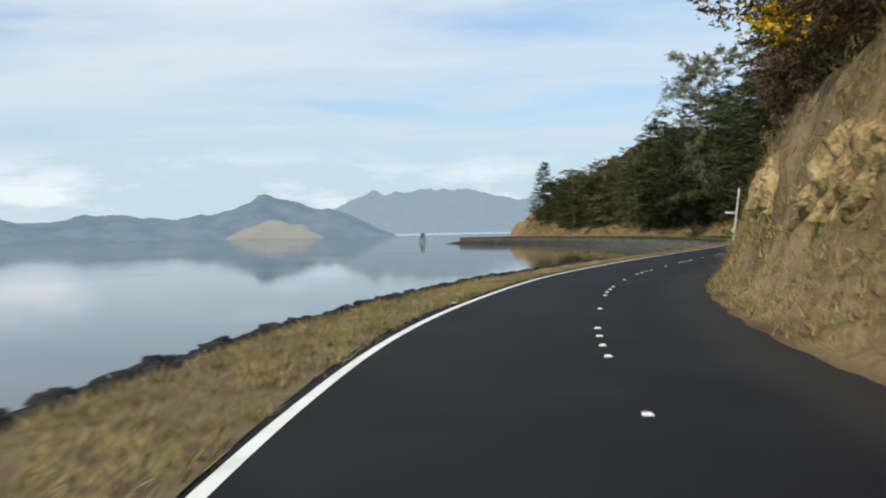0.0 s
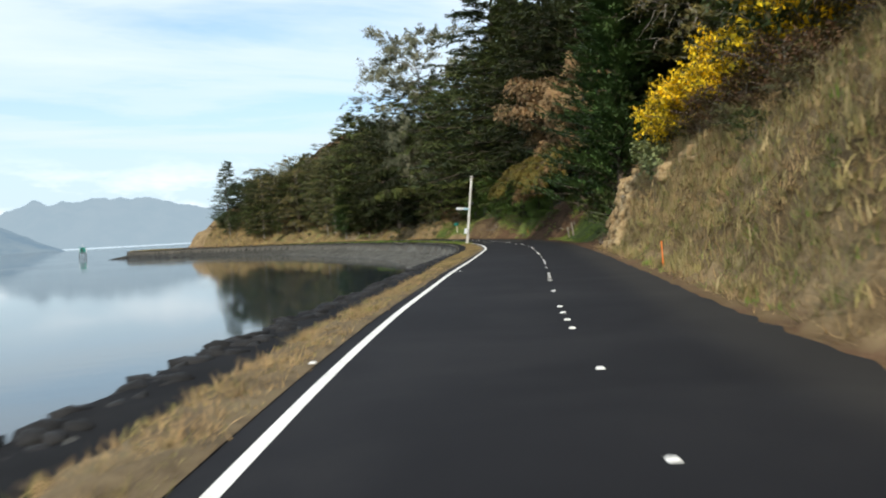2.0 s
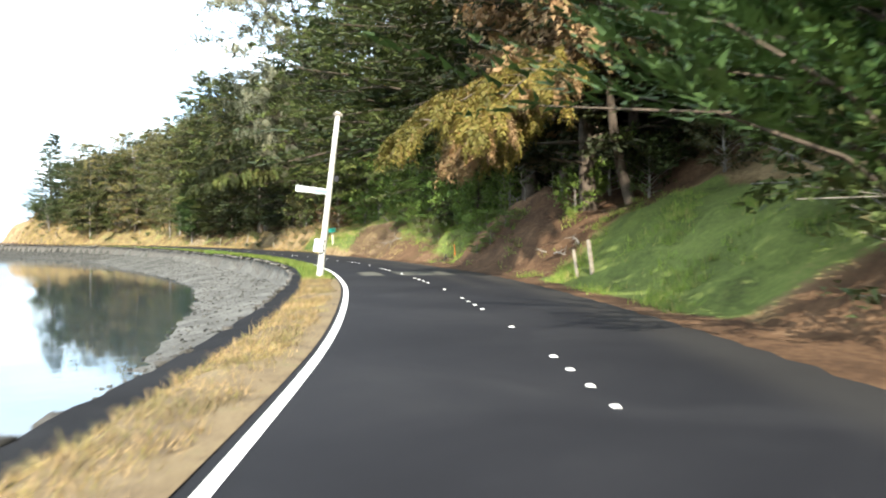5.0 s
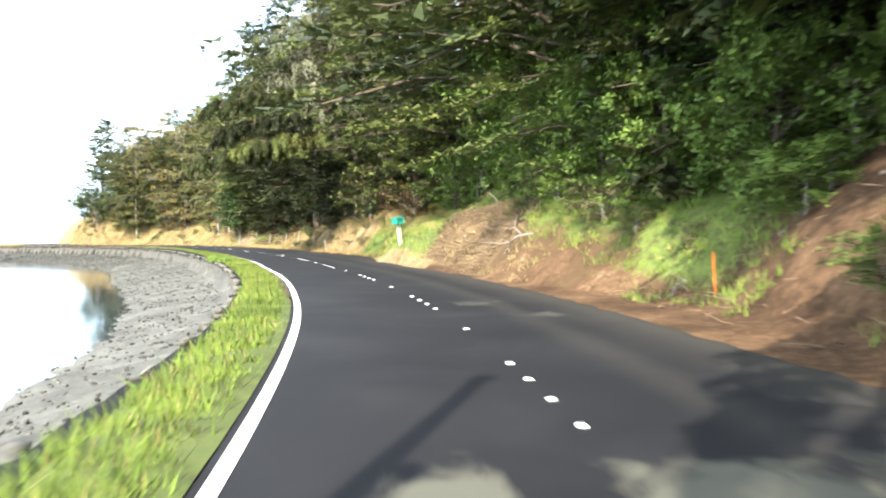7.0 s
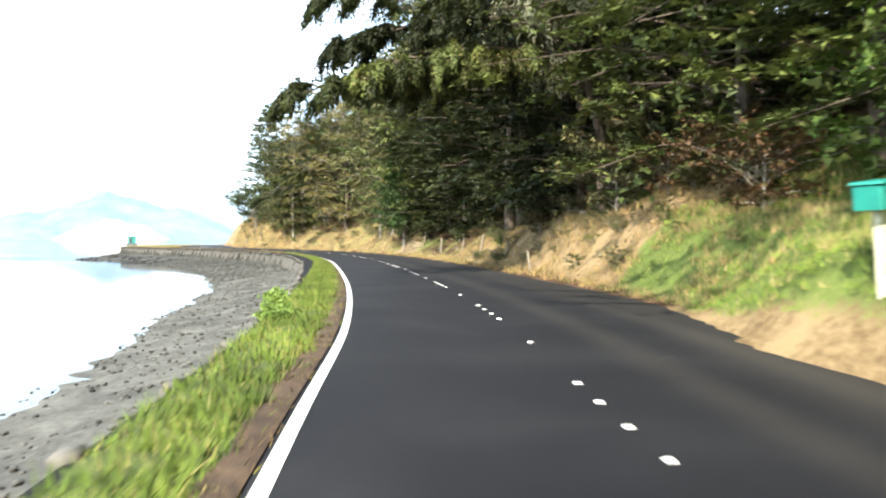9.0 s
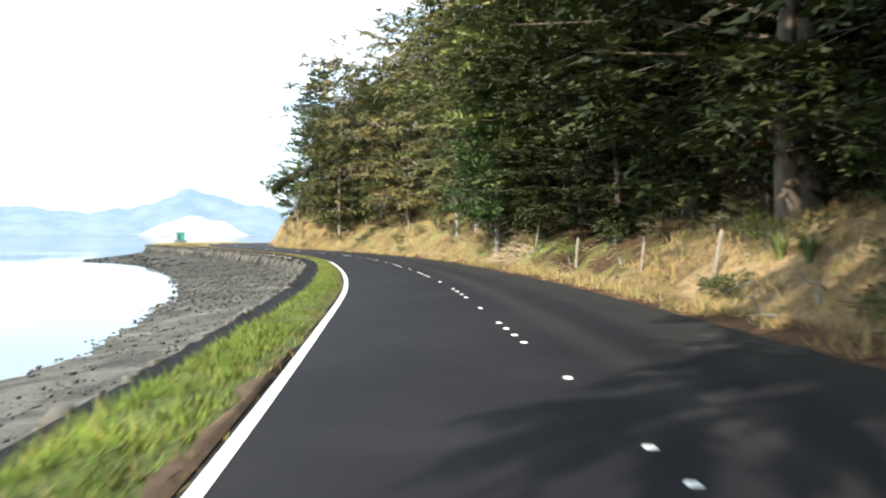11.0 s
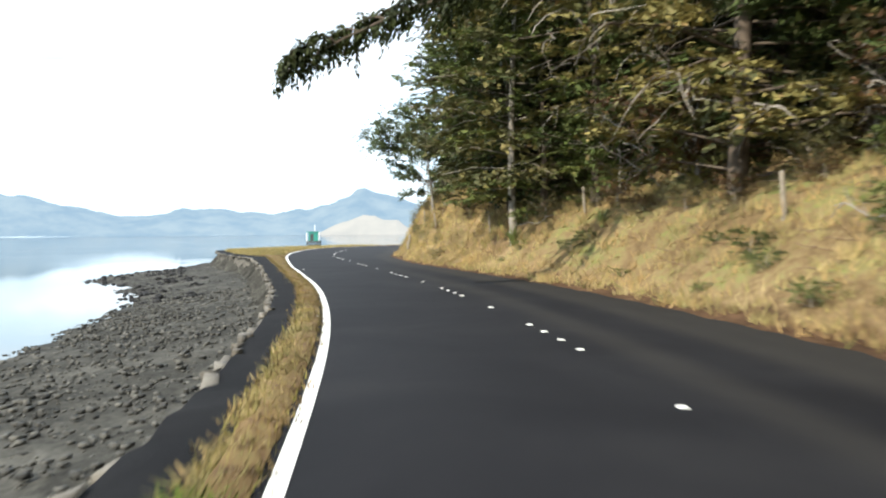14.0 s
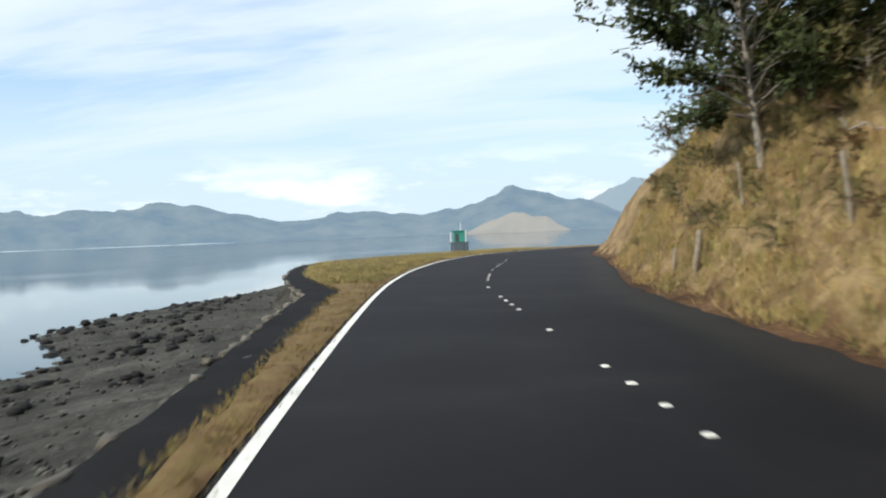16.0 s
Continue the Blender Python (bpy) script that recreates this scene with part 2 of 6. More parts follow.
path_w = table([(-40, 0.7), (5, 0.7), (18, 0.95), (27, 1.22), (50, 1.08), (62, 0.8), (85, 0.7), (100, 0.4), (115, 0.3), (135, 0.3), (157, 0.75), (171, 0.92), (194, 0.72), (221, 0.8), (236, 1.1), (306, 0.6)])
beach_w = table([(-40, -3), (45, -2.5), (58, -0.6), (66, 1.2), (75, 2.8), (95, 4.2), (116, 4.0), (128, 4.3), (149, 5.6), (162, 5.4), (187, 6.6), (200, 7), (216, 6.2), (223, 5.6), (229, 6.3), (233.6, 7.5), (236.5, 6.8), (241.4, 9.2), (246, 9.2), (250.5, 6.9), (260, 3.0), (282, 5), (316, 6)])
verge_w = table([(-40, 0.5), (30, 0.5), (48, 0.9), (62, 1.0), (85, 1.3), (95, 1.0), (99, 1.2), (102, 1.75), (105, 1.0), (114, 0.4), (120, 0.12), (126, 0.12), (129, 0.4), (135, 0.8), (151, 1.0), (167, 1.2), (183, 1.0), (200, 0.8), (232, 0.6), (306, 0.5)])
bank_h = table([(-40, 4), (8, 4.4), (22, 4.2), (34, 4.2), (45, 4.2), (56, 4.1), (63, 3.9), (66, 2.6), (68.5, 1.1), (74, 1.4), (79, 2.1), (86, 2.1), (91, 2.4), (98, 3.0), (105, 2.2), (113, 2.0), (118, 1.9), (122, 1.32), (127, 1.4), (130, 1.8), (137, 2.4), (151, 2.0), (162, 1.5), (171, 1.4), (177, 2.3), (183, 2.9), (190, 2.4), (200, 2.1), (216, 2.3), (228, 3.3), (236, 4.3), (246, 4.2), (306, 3)])
bank_w = table([(-40, 1.6), (22, 1.6), (34, 2.0), (45, 2.6), (56, 2.0), (63, 1.4), (68, 2.2), (80, 3.4), (88, 3.2), (95, 3.0), (105, 2.6), (113, 2.0), (118, 1.4), (122, 0.75), (125, 0.75), (130, 2.4), (137, 2.0), (151, 2.6), (167, 3.0), (183, 3.0), (216, 2.8), (232, 2.6), (306, 2.5)])
hill_k = table([(-40, 0.8), (20, 0.8), (45, 0.7), (60, 0.55), (90, 0.55), (122, 0.42), (141, 0.5), (167, 0.45), (200, 0.55), (232, 0.7), (306, 0.6)])
WATER = -1.8


def fbm(x, y, scale, seed=0.0):
    """Smooth noise in about -1 to 1, from turned sine waves."""
    r = np.random.RandomState(int(seed) + 11)
    out, amp, tot, f = 0, 1.0, 0, 1 / scale
    for _ in range(4):
        for _ in range(3):
            a, ph = r.uniform(0, 6.28), r.uniform(0, 6.28)
            k = f * r.uniform(0.7, 1.3)
            out = out + amp * np.sin((x * math.cos(a) + y * math.sin(a)) * k * 6.28 + ph) / 3
        tot += amp
        amp, f = amp * 0.55, f * 2.1
    return out / tot * 1.7


def smoothstep(v):
    v = np.clip(v, 0, 1)
    return v * v * (3 - 2 * v)


def height(x, y, s=None, d=None):
    """The ground's height."""
    if s is None:
        s, d = locate(x, y)
    u = -d - road_w(s)
    n1, n2 = fbm(x, y, 7, 1), fbm(x, y, 1.9, 2)
    v = u - verge_w(s) - 0.35 * n1 * np.clip(u, 0, 1)
    bank = bank_h(s) * (1 + 0.16 * n1) * smoothstep(v / bank_w(s) * 0.92 + 0.02) ** 0.85
    over = np.maximum(v - bank_w(s) * 0.8, 0)
    right = bank + hill_k(s) * np.minimum(over, 45) * (1 - np.exp(-over / 3)) + 0.16 * n2 * smoothstep(v / 1.2) + 0.6 * n1 * smoothstep(over / 6)
    edge = grass_w(s) + path_w(s)
    w = d - edge
    bw = beach_w(s)
    toe = np.where(bw > 0.5, -1.05, -2.2)
    k = 0.75 / np.maximum(bw, 2.0)
    left = np.where(bw > 0.5, toe - k * np.maximum(w, 0), toe - 0.08 * w) + (0.07 * n2 + 0.05 * fbm(x, y, 0.8, 3)) * np.clip(w, 0, 1)
    left = np.maximum(left, -4.5)
    mid = np.full_like(right, -0.05)
    return np.where(u > 0, np.maximum(right, -0.05) - 0.05 * (1 - smoothstep(u / 0.4)), np.where(w > -0.28, left, mid))


def mesh_of(name, verts, faces, mats, smooth=False, slots=None):
    me = bpy.data.meshes.new(name)
    me.from_pydata([tuple(v) for v in verts], [], [tuple(f) for f in faces])
    for m in (mats if isinstance(mats, (list, tuple)) else [mats]):
        me.materials.append(m)
    if slots is not None:
        me.polygons.foreach_set("material_index", np.asarray(slots, np.int32))
    if smooth:
        me.polygons.foreach_set("use_smooth", np.ones(len(me.polygons), bool))
    me.update()
    return me


def fast_mesh(name, verts, faces, mats, smooth=False, slots=None, normals=None):
    """From arrays; all faces have the same number of corners. normals: one a vertex, for foliage that is lit as one mass."""
    verts, faces = np.asarray(verts, np.float32), np.asarray(faces, np.int32)
    me = bpy.data.meshes.new(name)
    k = faces.shape[1]
    me.vertices.add(len(verts))
    me.vertices.foreach_set("co", verts.ravel())
    me.loops.add(faces.size)
    me.loops.foreach_set("vertex_index", faces.ravel())
    me.polygons.add(len(faces))
    me.polygons.foreach_set("loop_start", np.arange(0, faces.size, k, dtype=np.int32))
    for m in (mats if isinstance(mats, (list, tuple)) else [mats]):
        me.materials.append(m)
    if slots is not None:
        me.polygons.foreach_set("material_index", np.asarray(slots, np.int32))
    if smooth:
        me.polygons.foreach_set("use_smooth", np.ones(len(faces), bool))
    me.update(calc_edges=True)
    if normals is not None:
        me.polygons.foreach_set("use_smooth", np.ones(len(faces), bool))
        me.normals_split_custom_set_from_vertices(np.asarray(normals, float).tolist())
    return me


def grid_faces(rows, cols):
    i = np.arange(rows - 1)[:, None] * cols + np.arange(cols - 1)[None]
    return np.stack([i, i + 1, i + cols + 1, i + cols], -1).reshape(-1, 4)


def ground_mat():
    """Dry grass, needle litter, green turf and shore gravel, blended by the sheet's own masks with ragged borders."""
    m = bpy.data.materials.new("hillside")
    t = nodes_of(m)
    geo = t.nodes.new("ShaderNodeNewGeometry")
    n1 = node(t, "ShaderNodeTexNoise", Scale=0.55, Detail=7.0, Roughness=0.62, Distortion=0.6)
    n2 = node(t, "ShaderNodeTexNoise", Scale=7.0, Detail=8.0, Roughness=0.72)
    for n in (n1, n2):
        link(t, geo.outputs["Position"], n.inputs["Vector"])
    f = mix(t, 0.45, n1.outputs[0], n2.outputs[0])
    dry = ramp(t, f, [(0.34, (0.07, 0.045, 0.022)), (0.46, (0.16, 0.108, 0.052)), (0.56, (0.29, 0.205, 0.108)), (0.68, (0.25, 0.19, 0.09))])
    litter = ramp(t, f, [(0.34, (0.022, 0.013, 0.008)), (0.47, (0.065, 0.036, 0.019)), (0.58, (0.13, 0.075, 0.040)), (0.70, (0.25, 0.17, 0.10))])
    green = ramp(t, f, [(0.34, (0.04, 0.046, 0.016)), (0.47, (0.085, 0.11, 0.028)), (0.58, (0.135, 0.17, 0.042)), (0.70, (0.21, 0.20, 0.07))])
    gravel = ramp(t, f, [(0.36, (0.022, 0.0215, 0.019)), (0.47, (0.062, 0.060, 0.051)), (0.57, (0.118, 0.113, 0.097)), (0.70, (0.22, 0.21, 0.18))])
    sep = t.nodes.new("ShaderNodeSeparateXYZ")
    link(t, geo.outputs["Position"], sep.inputs[0])
    silt = t.nodes.new("ShaderNodeMapRange")                                  # silty at the bay's head, stony beyond
    silt.inputs["From Min"].default_value, silt.inputs["From Max"].default_value = 150, 112
    link(t, sep.outputs[1], silt.inputs["Value"])
    gravel = mix(t, silt.outputs[0], gravel, ramp(t, f, [(0.36, (0.048, 0.046, 0.041)), (0.5, (0.095, 0.092, 0.082)), (0.66, (0.17, 0.165, 0.148))]))
    stony = t.nodes.new("ShaderNodeMapRange")                                 # darker weedy stones towards the point
    stony.inputs["From Min"].default_value, stony.inputs["From Max"].default_value, stony.inputs["To Max"].default_value = 168, 196, 0.58
    stony.inputs["To Min"].default_value = 1.0
    link(t, sep.outputs[1], stony.inputs["Value"])
    gravel = mix(t, 1.0, gravel, stony.outputs[0], "MULTIPLY")
    at1 = t.nodes.new("ShaderNodeVertexColor")
    at1.layer_name = "cover"
    sp = t.nodes.new("ShaderNodeSeparateColor")
    link(t, at1.outputs[0], sp.inputs[0])
    c = dry
    for k, other in ((0, litter), (1, green), (2, gravel)):
        a = t.nodes.new("ShaderNodeMath")
        a.operation = "ADD"
        link(t, sp.outputs[k], a.inputs[0])
        sh = t.nodes.new("ShaderNodeMath")
        sh.operation = "MULTIPLY_ADD"
        link(t, f, sh.inputs[0])
        sh.inputs[1].default_value, sh.inputs[2].default_value = 1.4, -0.7
        link(t, sh.outputs[0], a.inputs[1])
        c = mix(t, ramp(t, a.outputs[0], [(0.42, grey(0)), (0.60, grey(1))]), c, other)
    p = t.nodes.new("ShaderNodeBsdfPrincipled")
    link(t, c, p.inputs["Base Color"])
    p.inputs["Roughness"].default_value = 0.95
    p.inputs["Specular IOR Level"].default_value = 0.15
    bp = node(t, "ShaderNodeBump", Strength=0.9, Distance=0.06)
    link(t, f, bp.inputs["Height"])
    link(t, bp.outputs[0], p.inputs["Normal"])
    o = t.nodes.new("ShaderNodeOutputMaterial")
    link(t, p.outputs[0], o.inputs[0])
    return m


def window(v, a, b, soft):
    return smoothstep((v - a) / soft + 0.5) * (1 - smoothstep((v - b) / soft + 0.5))


def covers(s, u, d):
    """Shares of needle litter, green turf and gravel."""
    litter = np.maximum(window(u, -2, verge_w(s) * 0.9 + 0.1, 0.6) * np.where(s < 64, 0.55, np.where((s > 117) & (s < 131), 0.35, 1.0)), window(s, 63, 75, 5) * (u > 0) * 0.9)
    litter = np.maximum(litter, window(s, 88, 105, 4) * (u > 0))
    litter = np.maximum(litter, 0.6 * window(s, 103, 113, 2) * (u > 0) * (u < 3.2))
    # dark soil below the bank trees, which also stands in for their shade
    litter = np.maximum(litter, window(s, 164, 191, 2) * (u > np.where(s < 178, 1.5, np.where(s < 187, 2.5, 4.2))))
    litter = np.maximum(litter, (u > 9) * (s > 60) * 1.0)
    green = np.maximum(0.95 * window(s, 75, 88, 3) * window(u, 0.8, 7, 1.5), window(s, 118, 136, 2.5) * window(u, 0.5, 8, 1.0))
    green = np.maximum(green, 0.6 * window(s, 101, 113.5, 2.5) * window(u, 1.8, 8, 1.0))
    green = np.maximum(green, 0.25 * window(s, 34, 56, 8) * window(u, 0.8, 4, 1.5))
    green = np.maximum(green, 0.45 * window(s, 160, 215, 10) * window(u, 0.5, 6, 2))
    return litter * (d < 0), green * (d < 0), (d > 0.3) * 1.0


# ground: one sheet, fine beside the road, wide beyond
gx = np.r_[-420, -250, -140, -80, -50, np.arange(-36, 72, 0.7), 76, 84, 100, 130, 190, 300, 450]
gy = np.r_[-300, -160, -90, -60, np.arange(-42, 288, 0.7), 292, 300, 315, 350, 420, 560]
GX, GY = np.meshgrid(gx, gy)
gs, gd = locate(GX, GY)
gz = height(GX, GY, gs, gd)
gu = -gd - road_w(gs)
gme = fast_mesh("ground", np.stack([GX, GY, gz], -1).reshape(-1, 3), grid_faces(len(gy), len(gx)), ground_mat(), True)
cov = np.stack([*covers(gs, gu, gd), np.ones_like(gs)], -1).reshape(-1, 4).astype(np.float32)
gme.attributes.new("cover", "FLOAT_COLOR", "POINT").data.foreach_set("color", cov.ravel())
ground = new("ground", gme)
tagged(ground, "grassy coastal hillside and gravel foreshore beside the road", "ground", kind="structure")


def strip(name, d0, d1, z0, z1, mat, s0=-38, s1=None, step=0.5, cols=2, rough=None):
    """A band along the line between two offsets, which are functions of s."""
    s = np.arange(s0, s1 if s1 is not None else S_END - 1, step)
    rows = []
    for j in range(cols):
        k = j / (cols - 1)
        d = d0(s) * (1 - k) + d1(s) * k
        p = at(s, d, z0 * (1 - k) + z1 * k)
        if rough:
            p = rough(p, s, d, k)
        rows.append(p)
    v = np.stack(rows, 1).reshape(-1, 3)
    f = grid_faces(len(s), cols)[:, ::-1]
    return fast_mesh(name, v, f, mat, True)


def const(v):
    return lambda s: np.zeros_like(s) + v


def ragged(p, s, d, k):
    if k in (0, 1):
        n = np.column_stack([np.interp(s, SS, NOR[:, i]) for i in (0, 1)])
        p[:, :2] += n * (0.10 * fbm(p[:, 0], p[:, 1], 1.3, 7))[:, None] * (1 if k == 1 else 0.6)
    return p


def road_mat():
    """Fresh black seal: faint wheel tracks, fine chip, and pale patches, weaker along the tracks."""
    m = bpy.data.materials.new("road_seal")
    t = nodes_of(m)
    geo = t.nodes.new("ShaderNodeNewGeometry")
    n1 = node(t, "ShaderNodeTexNoise", Scale=0.4, Detail=6.0, Roughness=0.6, Distortion=0.5)
    n2 = node(t, "ShaderNodeTexNoise", Scale=85.0, Detail=4.0, Roughness=0.7)
    for n in (n1, n2):
        link(t, geo.outputs["Position"], n.inputs["Vector"])
    f = mix(t, 0.4, n1.outputs[0], n2.outputs[0])
    c = ramp(t, f, [(0.32, (0.007, 0.007, 0.0085)), (0.5, (0.0122, 0.0122, 0.0142)), (0.70, (0.024, 0.0235, 0.0245))])
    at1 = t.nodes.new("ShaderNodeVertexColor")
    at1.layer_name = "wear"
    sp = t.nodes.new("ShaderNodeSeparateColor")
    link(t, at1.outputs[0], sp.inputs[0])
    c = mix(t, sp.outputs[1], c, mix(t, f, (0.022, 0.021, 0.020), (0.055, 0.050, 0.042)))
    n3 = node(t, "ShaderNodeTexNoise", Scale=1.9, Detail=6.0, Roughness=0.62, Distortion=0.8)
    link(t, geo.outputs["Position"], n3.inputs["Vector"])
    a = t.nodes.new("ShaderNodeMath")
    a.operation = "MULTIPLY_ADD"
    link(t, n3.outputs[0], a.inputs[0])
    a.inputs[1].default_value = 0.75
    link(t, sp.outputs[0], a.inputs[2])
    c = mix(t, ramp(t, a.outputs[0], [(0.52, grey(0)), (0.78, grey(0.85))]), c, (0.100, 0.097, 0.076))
    p = t.nodes.new("ShaderNodeBsdfPrincipled")
    link(t, c, p.inputs["Base Color"])
    p.inputs["Roughness"].default_value = 0.8
    p.inputs["Specular IOR Level"].default_value = 0.13
    bp = node(t, "ShaderNodeBump", Strength=0.4, Distance=0.004)
    link(t, f, bp.inputs["Height"])
    link(t, bp.outputs[0], p.inputs["Normal"])
    o = t.nodes.new("ShaderNodeOutputMaterial")
    link(t, p.outputs[0], o.inputs[0])
    return m


M_ROAD = road_mat()
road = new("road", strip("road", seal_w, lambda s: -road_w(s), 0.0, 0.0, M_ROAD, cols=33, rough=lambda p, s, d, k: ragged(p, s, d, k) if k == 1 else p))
rco = np.empty(len(road.data.vertices) * 3, np.float32)
road.data.vertices.foreach_get("co", rco)
rco = rco.reshape(-1, 3)
rs = np.repeat(np.arange(-38, S_END - 1, 0.5), 33)
rd = np.tile(np.linspace(0, 1, 33), len(rs) // 33) * (road_w(rs) + seal_w(rs)) - seal_w(rs)
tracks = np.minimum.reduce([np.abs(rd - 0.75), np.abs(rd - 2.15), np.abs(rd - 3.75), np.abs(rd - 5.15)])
pale_patch = window(rs, 90.7, 93.6, 0.7) * (window(rd, 0.9, 1.75, 0.35) + window(rd, 2.3, 4.4, 0.4)) + 0.6 * window(rs, 101.4, 102.0, 0.7) * window(rd, 3.3, 4.6, 0.5) + 0.6 * window(rs, 103.4, 104.2, 0.6) * window(rd, 3.0, 4.1, 0.4)
pale_patch += 0.35 * window(rs, 144, 147, 1.5) * window(rd, 4.6, 6.6, 0.6) + 0.35 * window(rs, 151, 153, 1.0) * window(rd, 4.6, 7, 0.5)
pale_patch = np.clip(pale_patch, 0, 1) * (0.58 + 0.42 * smoothstep(tracks / 0.42))
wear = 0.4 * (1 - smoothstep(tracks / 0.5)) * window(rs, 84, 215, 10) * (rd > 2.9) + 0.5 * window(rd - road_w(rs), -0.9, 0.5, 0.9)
# red holds the pale patches, green the wear
wcol = np.stack([0.5 * pale_patch, np.clip(wear, 0, 1), 0 * pale_patch, 0 * pale_patch + 1], -1).astype(np.float32)
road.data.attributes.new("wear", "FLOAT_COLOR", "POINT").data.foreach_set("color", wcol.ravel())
tagged(road, "fresh dark asphalt two-lane coastal road", "road", kind="structure")
line = new("edge_line", strip("edge_line", const(0.06), const(-0.06), 0.006, 0.006, M_PAINT))
tagged(line, "solid white painted edge line on asphalt", "road marking", kind="structure")


def bumpy(p, s, d, k):
    p[:, 2] += 0.06 * np.abs(fbm(p[:, 0], p[:, 1], 0.9, 5)) * (1 if 0 < k < 1 else 0.1)
    return ragged(p, s, d, k) if k == 1 else p


M_STRIP = surface("strip_turf", [(0.3, (0.045, 0.034, 0.020)), (0.45, (0.115, 0.082, 0.045)), (0.55, (0.17, 0.125, 0.068)), (0.7, (0.095, 0.09, 0.040))], 1.6, 22, 0.95, 0.7, 0.03)
M_LUSH = surface("lush_turf", [(0.3, (0.035, 0.038, 0.014)), (0.5, (0.07, 0.09, 0.022)), (0.7, (0.13, 0.14, 0.036))], 1.4, 22, 0.95, 0.7, 0.03)
M_RUSTY = surface("rusty_turf", [(0.32, (0.05, 0.032, 0.016)), (0.45, (0.14, 0.082, 0.035)), (0.55, (0.18, 0.125, 0.048)), (0.68, (0.115, 0.115, 0.038))], 3.0, 26, 0.95, 0.7, 0.03)
M_DIRT = surface("edge_dirt", [(0.3, (0.025, 0.017, 0.012)), (0.5, (0.075, 0.048, 0.03)), (0.7, (0.17, 0.11, 0.065))], 3.0, 30, 0.95, 0.8, 0.03)
for s0, s1, mat, text in ((-38, 88.5, M_STRIP, "narrow strip of rough dry grass beside the road"), (88.5, 189, M_LUSH, "narrow strip of green turf beside the road"), (189, None, M_RUSTY, "narrow strip of rusty turf beside the road")):
    turf = new("verge", strip("verge", lambda s: seal_w(s) - 0.02, grass_w, 0.008, 0.03, mat, s0, s1 + 0.5 if s1 else None, cols=6, rough=bumpy))
    tagged(turf, text, "verge", kind="structure")
dirt = new("verge_edge", strip("verge_edge", lambda s: seal_w(s) - 0.04, lambda s: seal_w(s) - 0.03 + 0.24 * np.clip(np.minimum((s - 104) / 12, (152 - s) / 9), 0, 1), 0.012, 0.046, M_DIRT, 104, 152, cols=4, rough=bumpy))
tagged(dirt, "bare brown dirt along the seal's edge", "verge", kind="structure")
cap = new("pavement", strip("pavement", lambda s: grass_w(s) - 0.2, lambda s: grass_w(s) + path_w(s) - 0.06, -0.012, -0.05, M_PATH, cols=4,
                            rough=lambda p, s, d, k: p + np.column_stack([0 * s, 0 * s, 0.035 * fbm(p[:, 0], p[:, 1], 0.7, 4) * (k > 0.4)])))
tagged(cap, "dark sealed strip along the top of the sea wall", "pavement", kind="structure")
wall = new("sea_wall", strip("sea_wall", lambda s: grass_w(s) + path_w(s) - 0.24, lambda s: grass_w(s) + path_w(s) + 0.22, -0.07, -2.4, M_COPING, cols=7,
                             rough=lambda p, s, d, k: p + np.column_stack([0.10 * fbm(p[:, 0] + 5 * p[:, 2], p[:, 1], 0.7, 9)] * 2 + [0 * s]) * (k > 0)))
tagged(wall, "low rough stone sea wall along the shore", "sea wall", kind="structure")

# water, out to the horizon
M_WATER = bpy.data.materials.new("harbour_water")
t = nodes_of(M_WATER)
geo = t.nodes.new("ShaderNodeNewGeometry")
mp = t.nodes.new("ShaderNodeMapping")
mp.inputs["Scale"].default_value = (1, 1, 0)
link(t, geo.outputs["Position"], mp.inputs[0])
n1 = node(t, "ShaderNodeTexNoise", Scale=1.3, Detail=3.0, Roughness=0.55)
n2 = node(t, "ShaderNodeTexNoise", Scale=0.035, Detail=3.0)
for n in (n1, n2):
    link(t, mp.outputs[0], n.inputs["Vector"])
bp = node(t, "ShaderNodeBump", Strength=0.05, Distance=0.06)
link(t, n1.outputs[0], bp.inputs["Height"])
b = t.nodes.new("ShaderNodeBsdfPrincipled")
b.inputs["Base Color"].default_value = (0.026, 0.036, 0.042, 1)
b.inputs["IOR"].default_value = 1.45
link(t, ramp(t, n2.outputs[0], [(0.35, grey(0.015)), (0.65, grey(0.08))]), b.inputs["Roughness"])
link(t, bp.outputs[0], b.inputs["Normal"])
o = t.nodes.new("ShaderNodeOutputMaterial")
link(t, b.outputs[0], o.inputs[0])
R = 4600
water = new("water", mesh_of("water", [(-R, -R, WATER), (R, -R, WATER), (R, R, WATER), (-R, R, WATER)], [(0, 1, 2, 3)], M_WATER))
tagged(water, "calm grey-blue harbour water with soft reflections", "water", kind="structure")


# far hills across the harbour, pale with distance: haze is painted in as glow
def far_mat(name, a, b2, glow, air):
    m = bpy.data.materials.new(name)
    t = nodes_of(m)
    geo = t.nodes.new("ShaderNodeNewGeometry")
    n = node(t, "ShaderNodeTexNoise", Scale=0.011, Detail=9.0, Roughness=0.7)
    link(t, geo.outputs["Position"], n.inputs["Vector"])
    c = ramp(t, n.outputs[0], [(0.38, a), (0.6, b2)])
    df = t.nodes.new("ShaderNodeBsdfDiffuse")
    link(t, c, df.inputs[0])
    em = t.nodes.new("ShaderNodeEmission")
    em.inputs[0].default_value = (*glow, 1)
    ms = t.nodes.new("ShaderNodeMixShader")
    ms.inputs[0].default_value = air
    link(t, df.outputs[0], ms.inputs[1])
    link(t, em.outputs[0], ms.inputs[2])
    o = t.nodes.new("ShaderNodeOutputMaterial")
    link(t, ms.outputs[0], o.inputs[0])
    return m


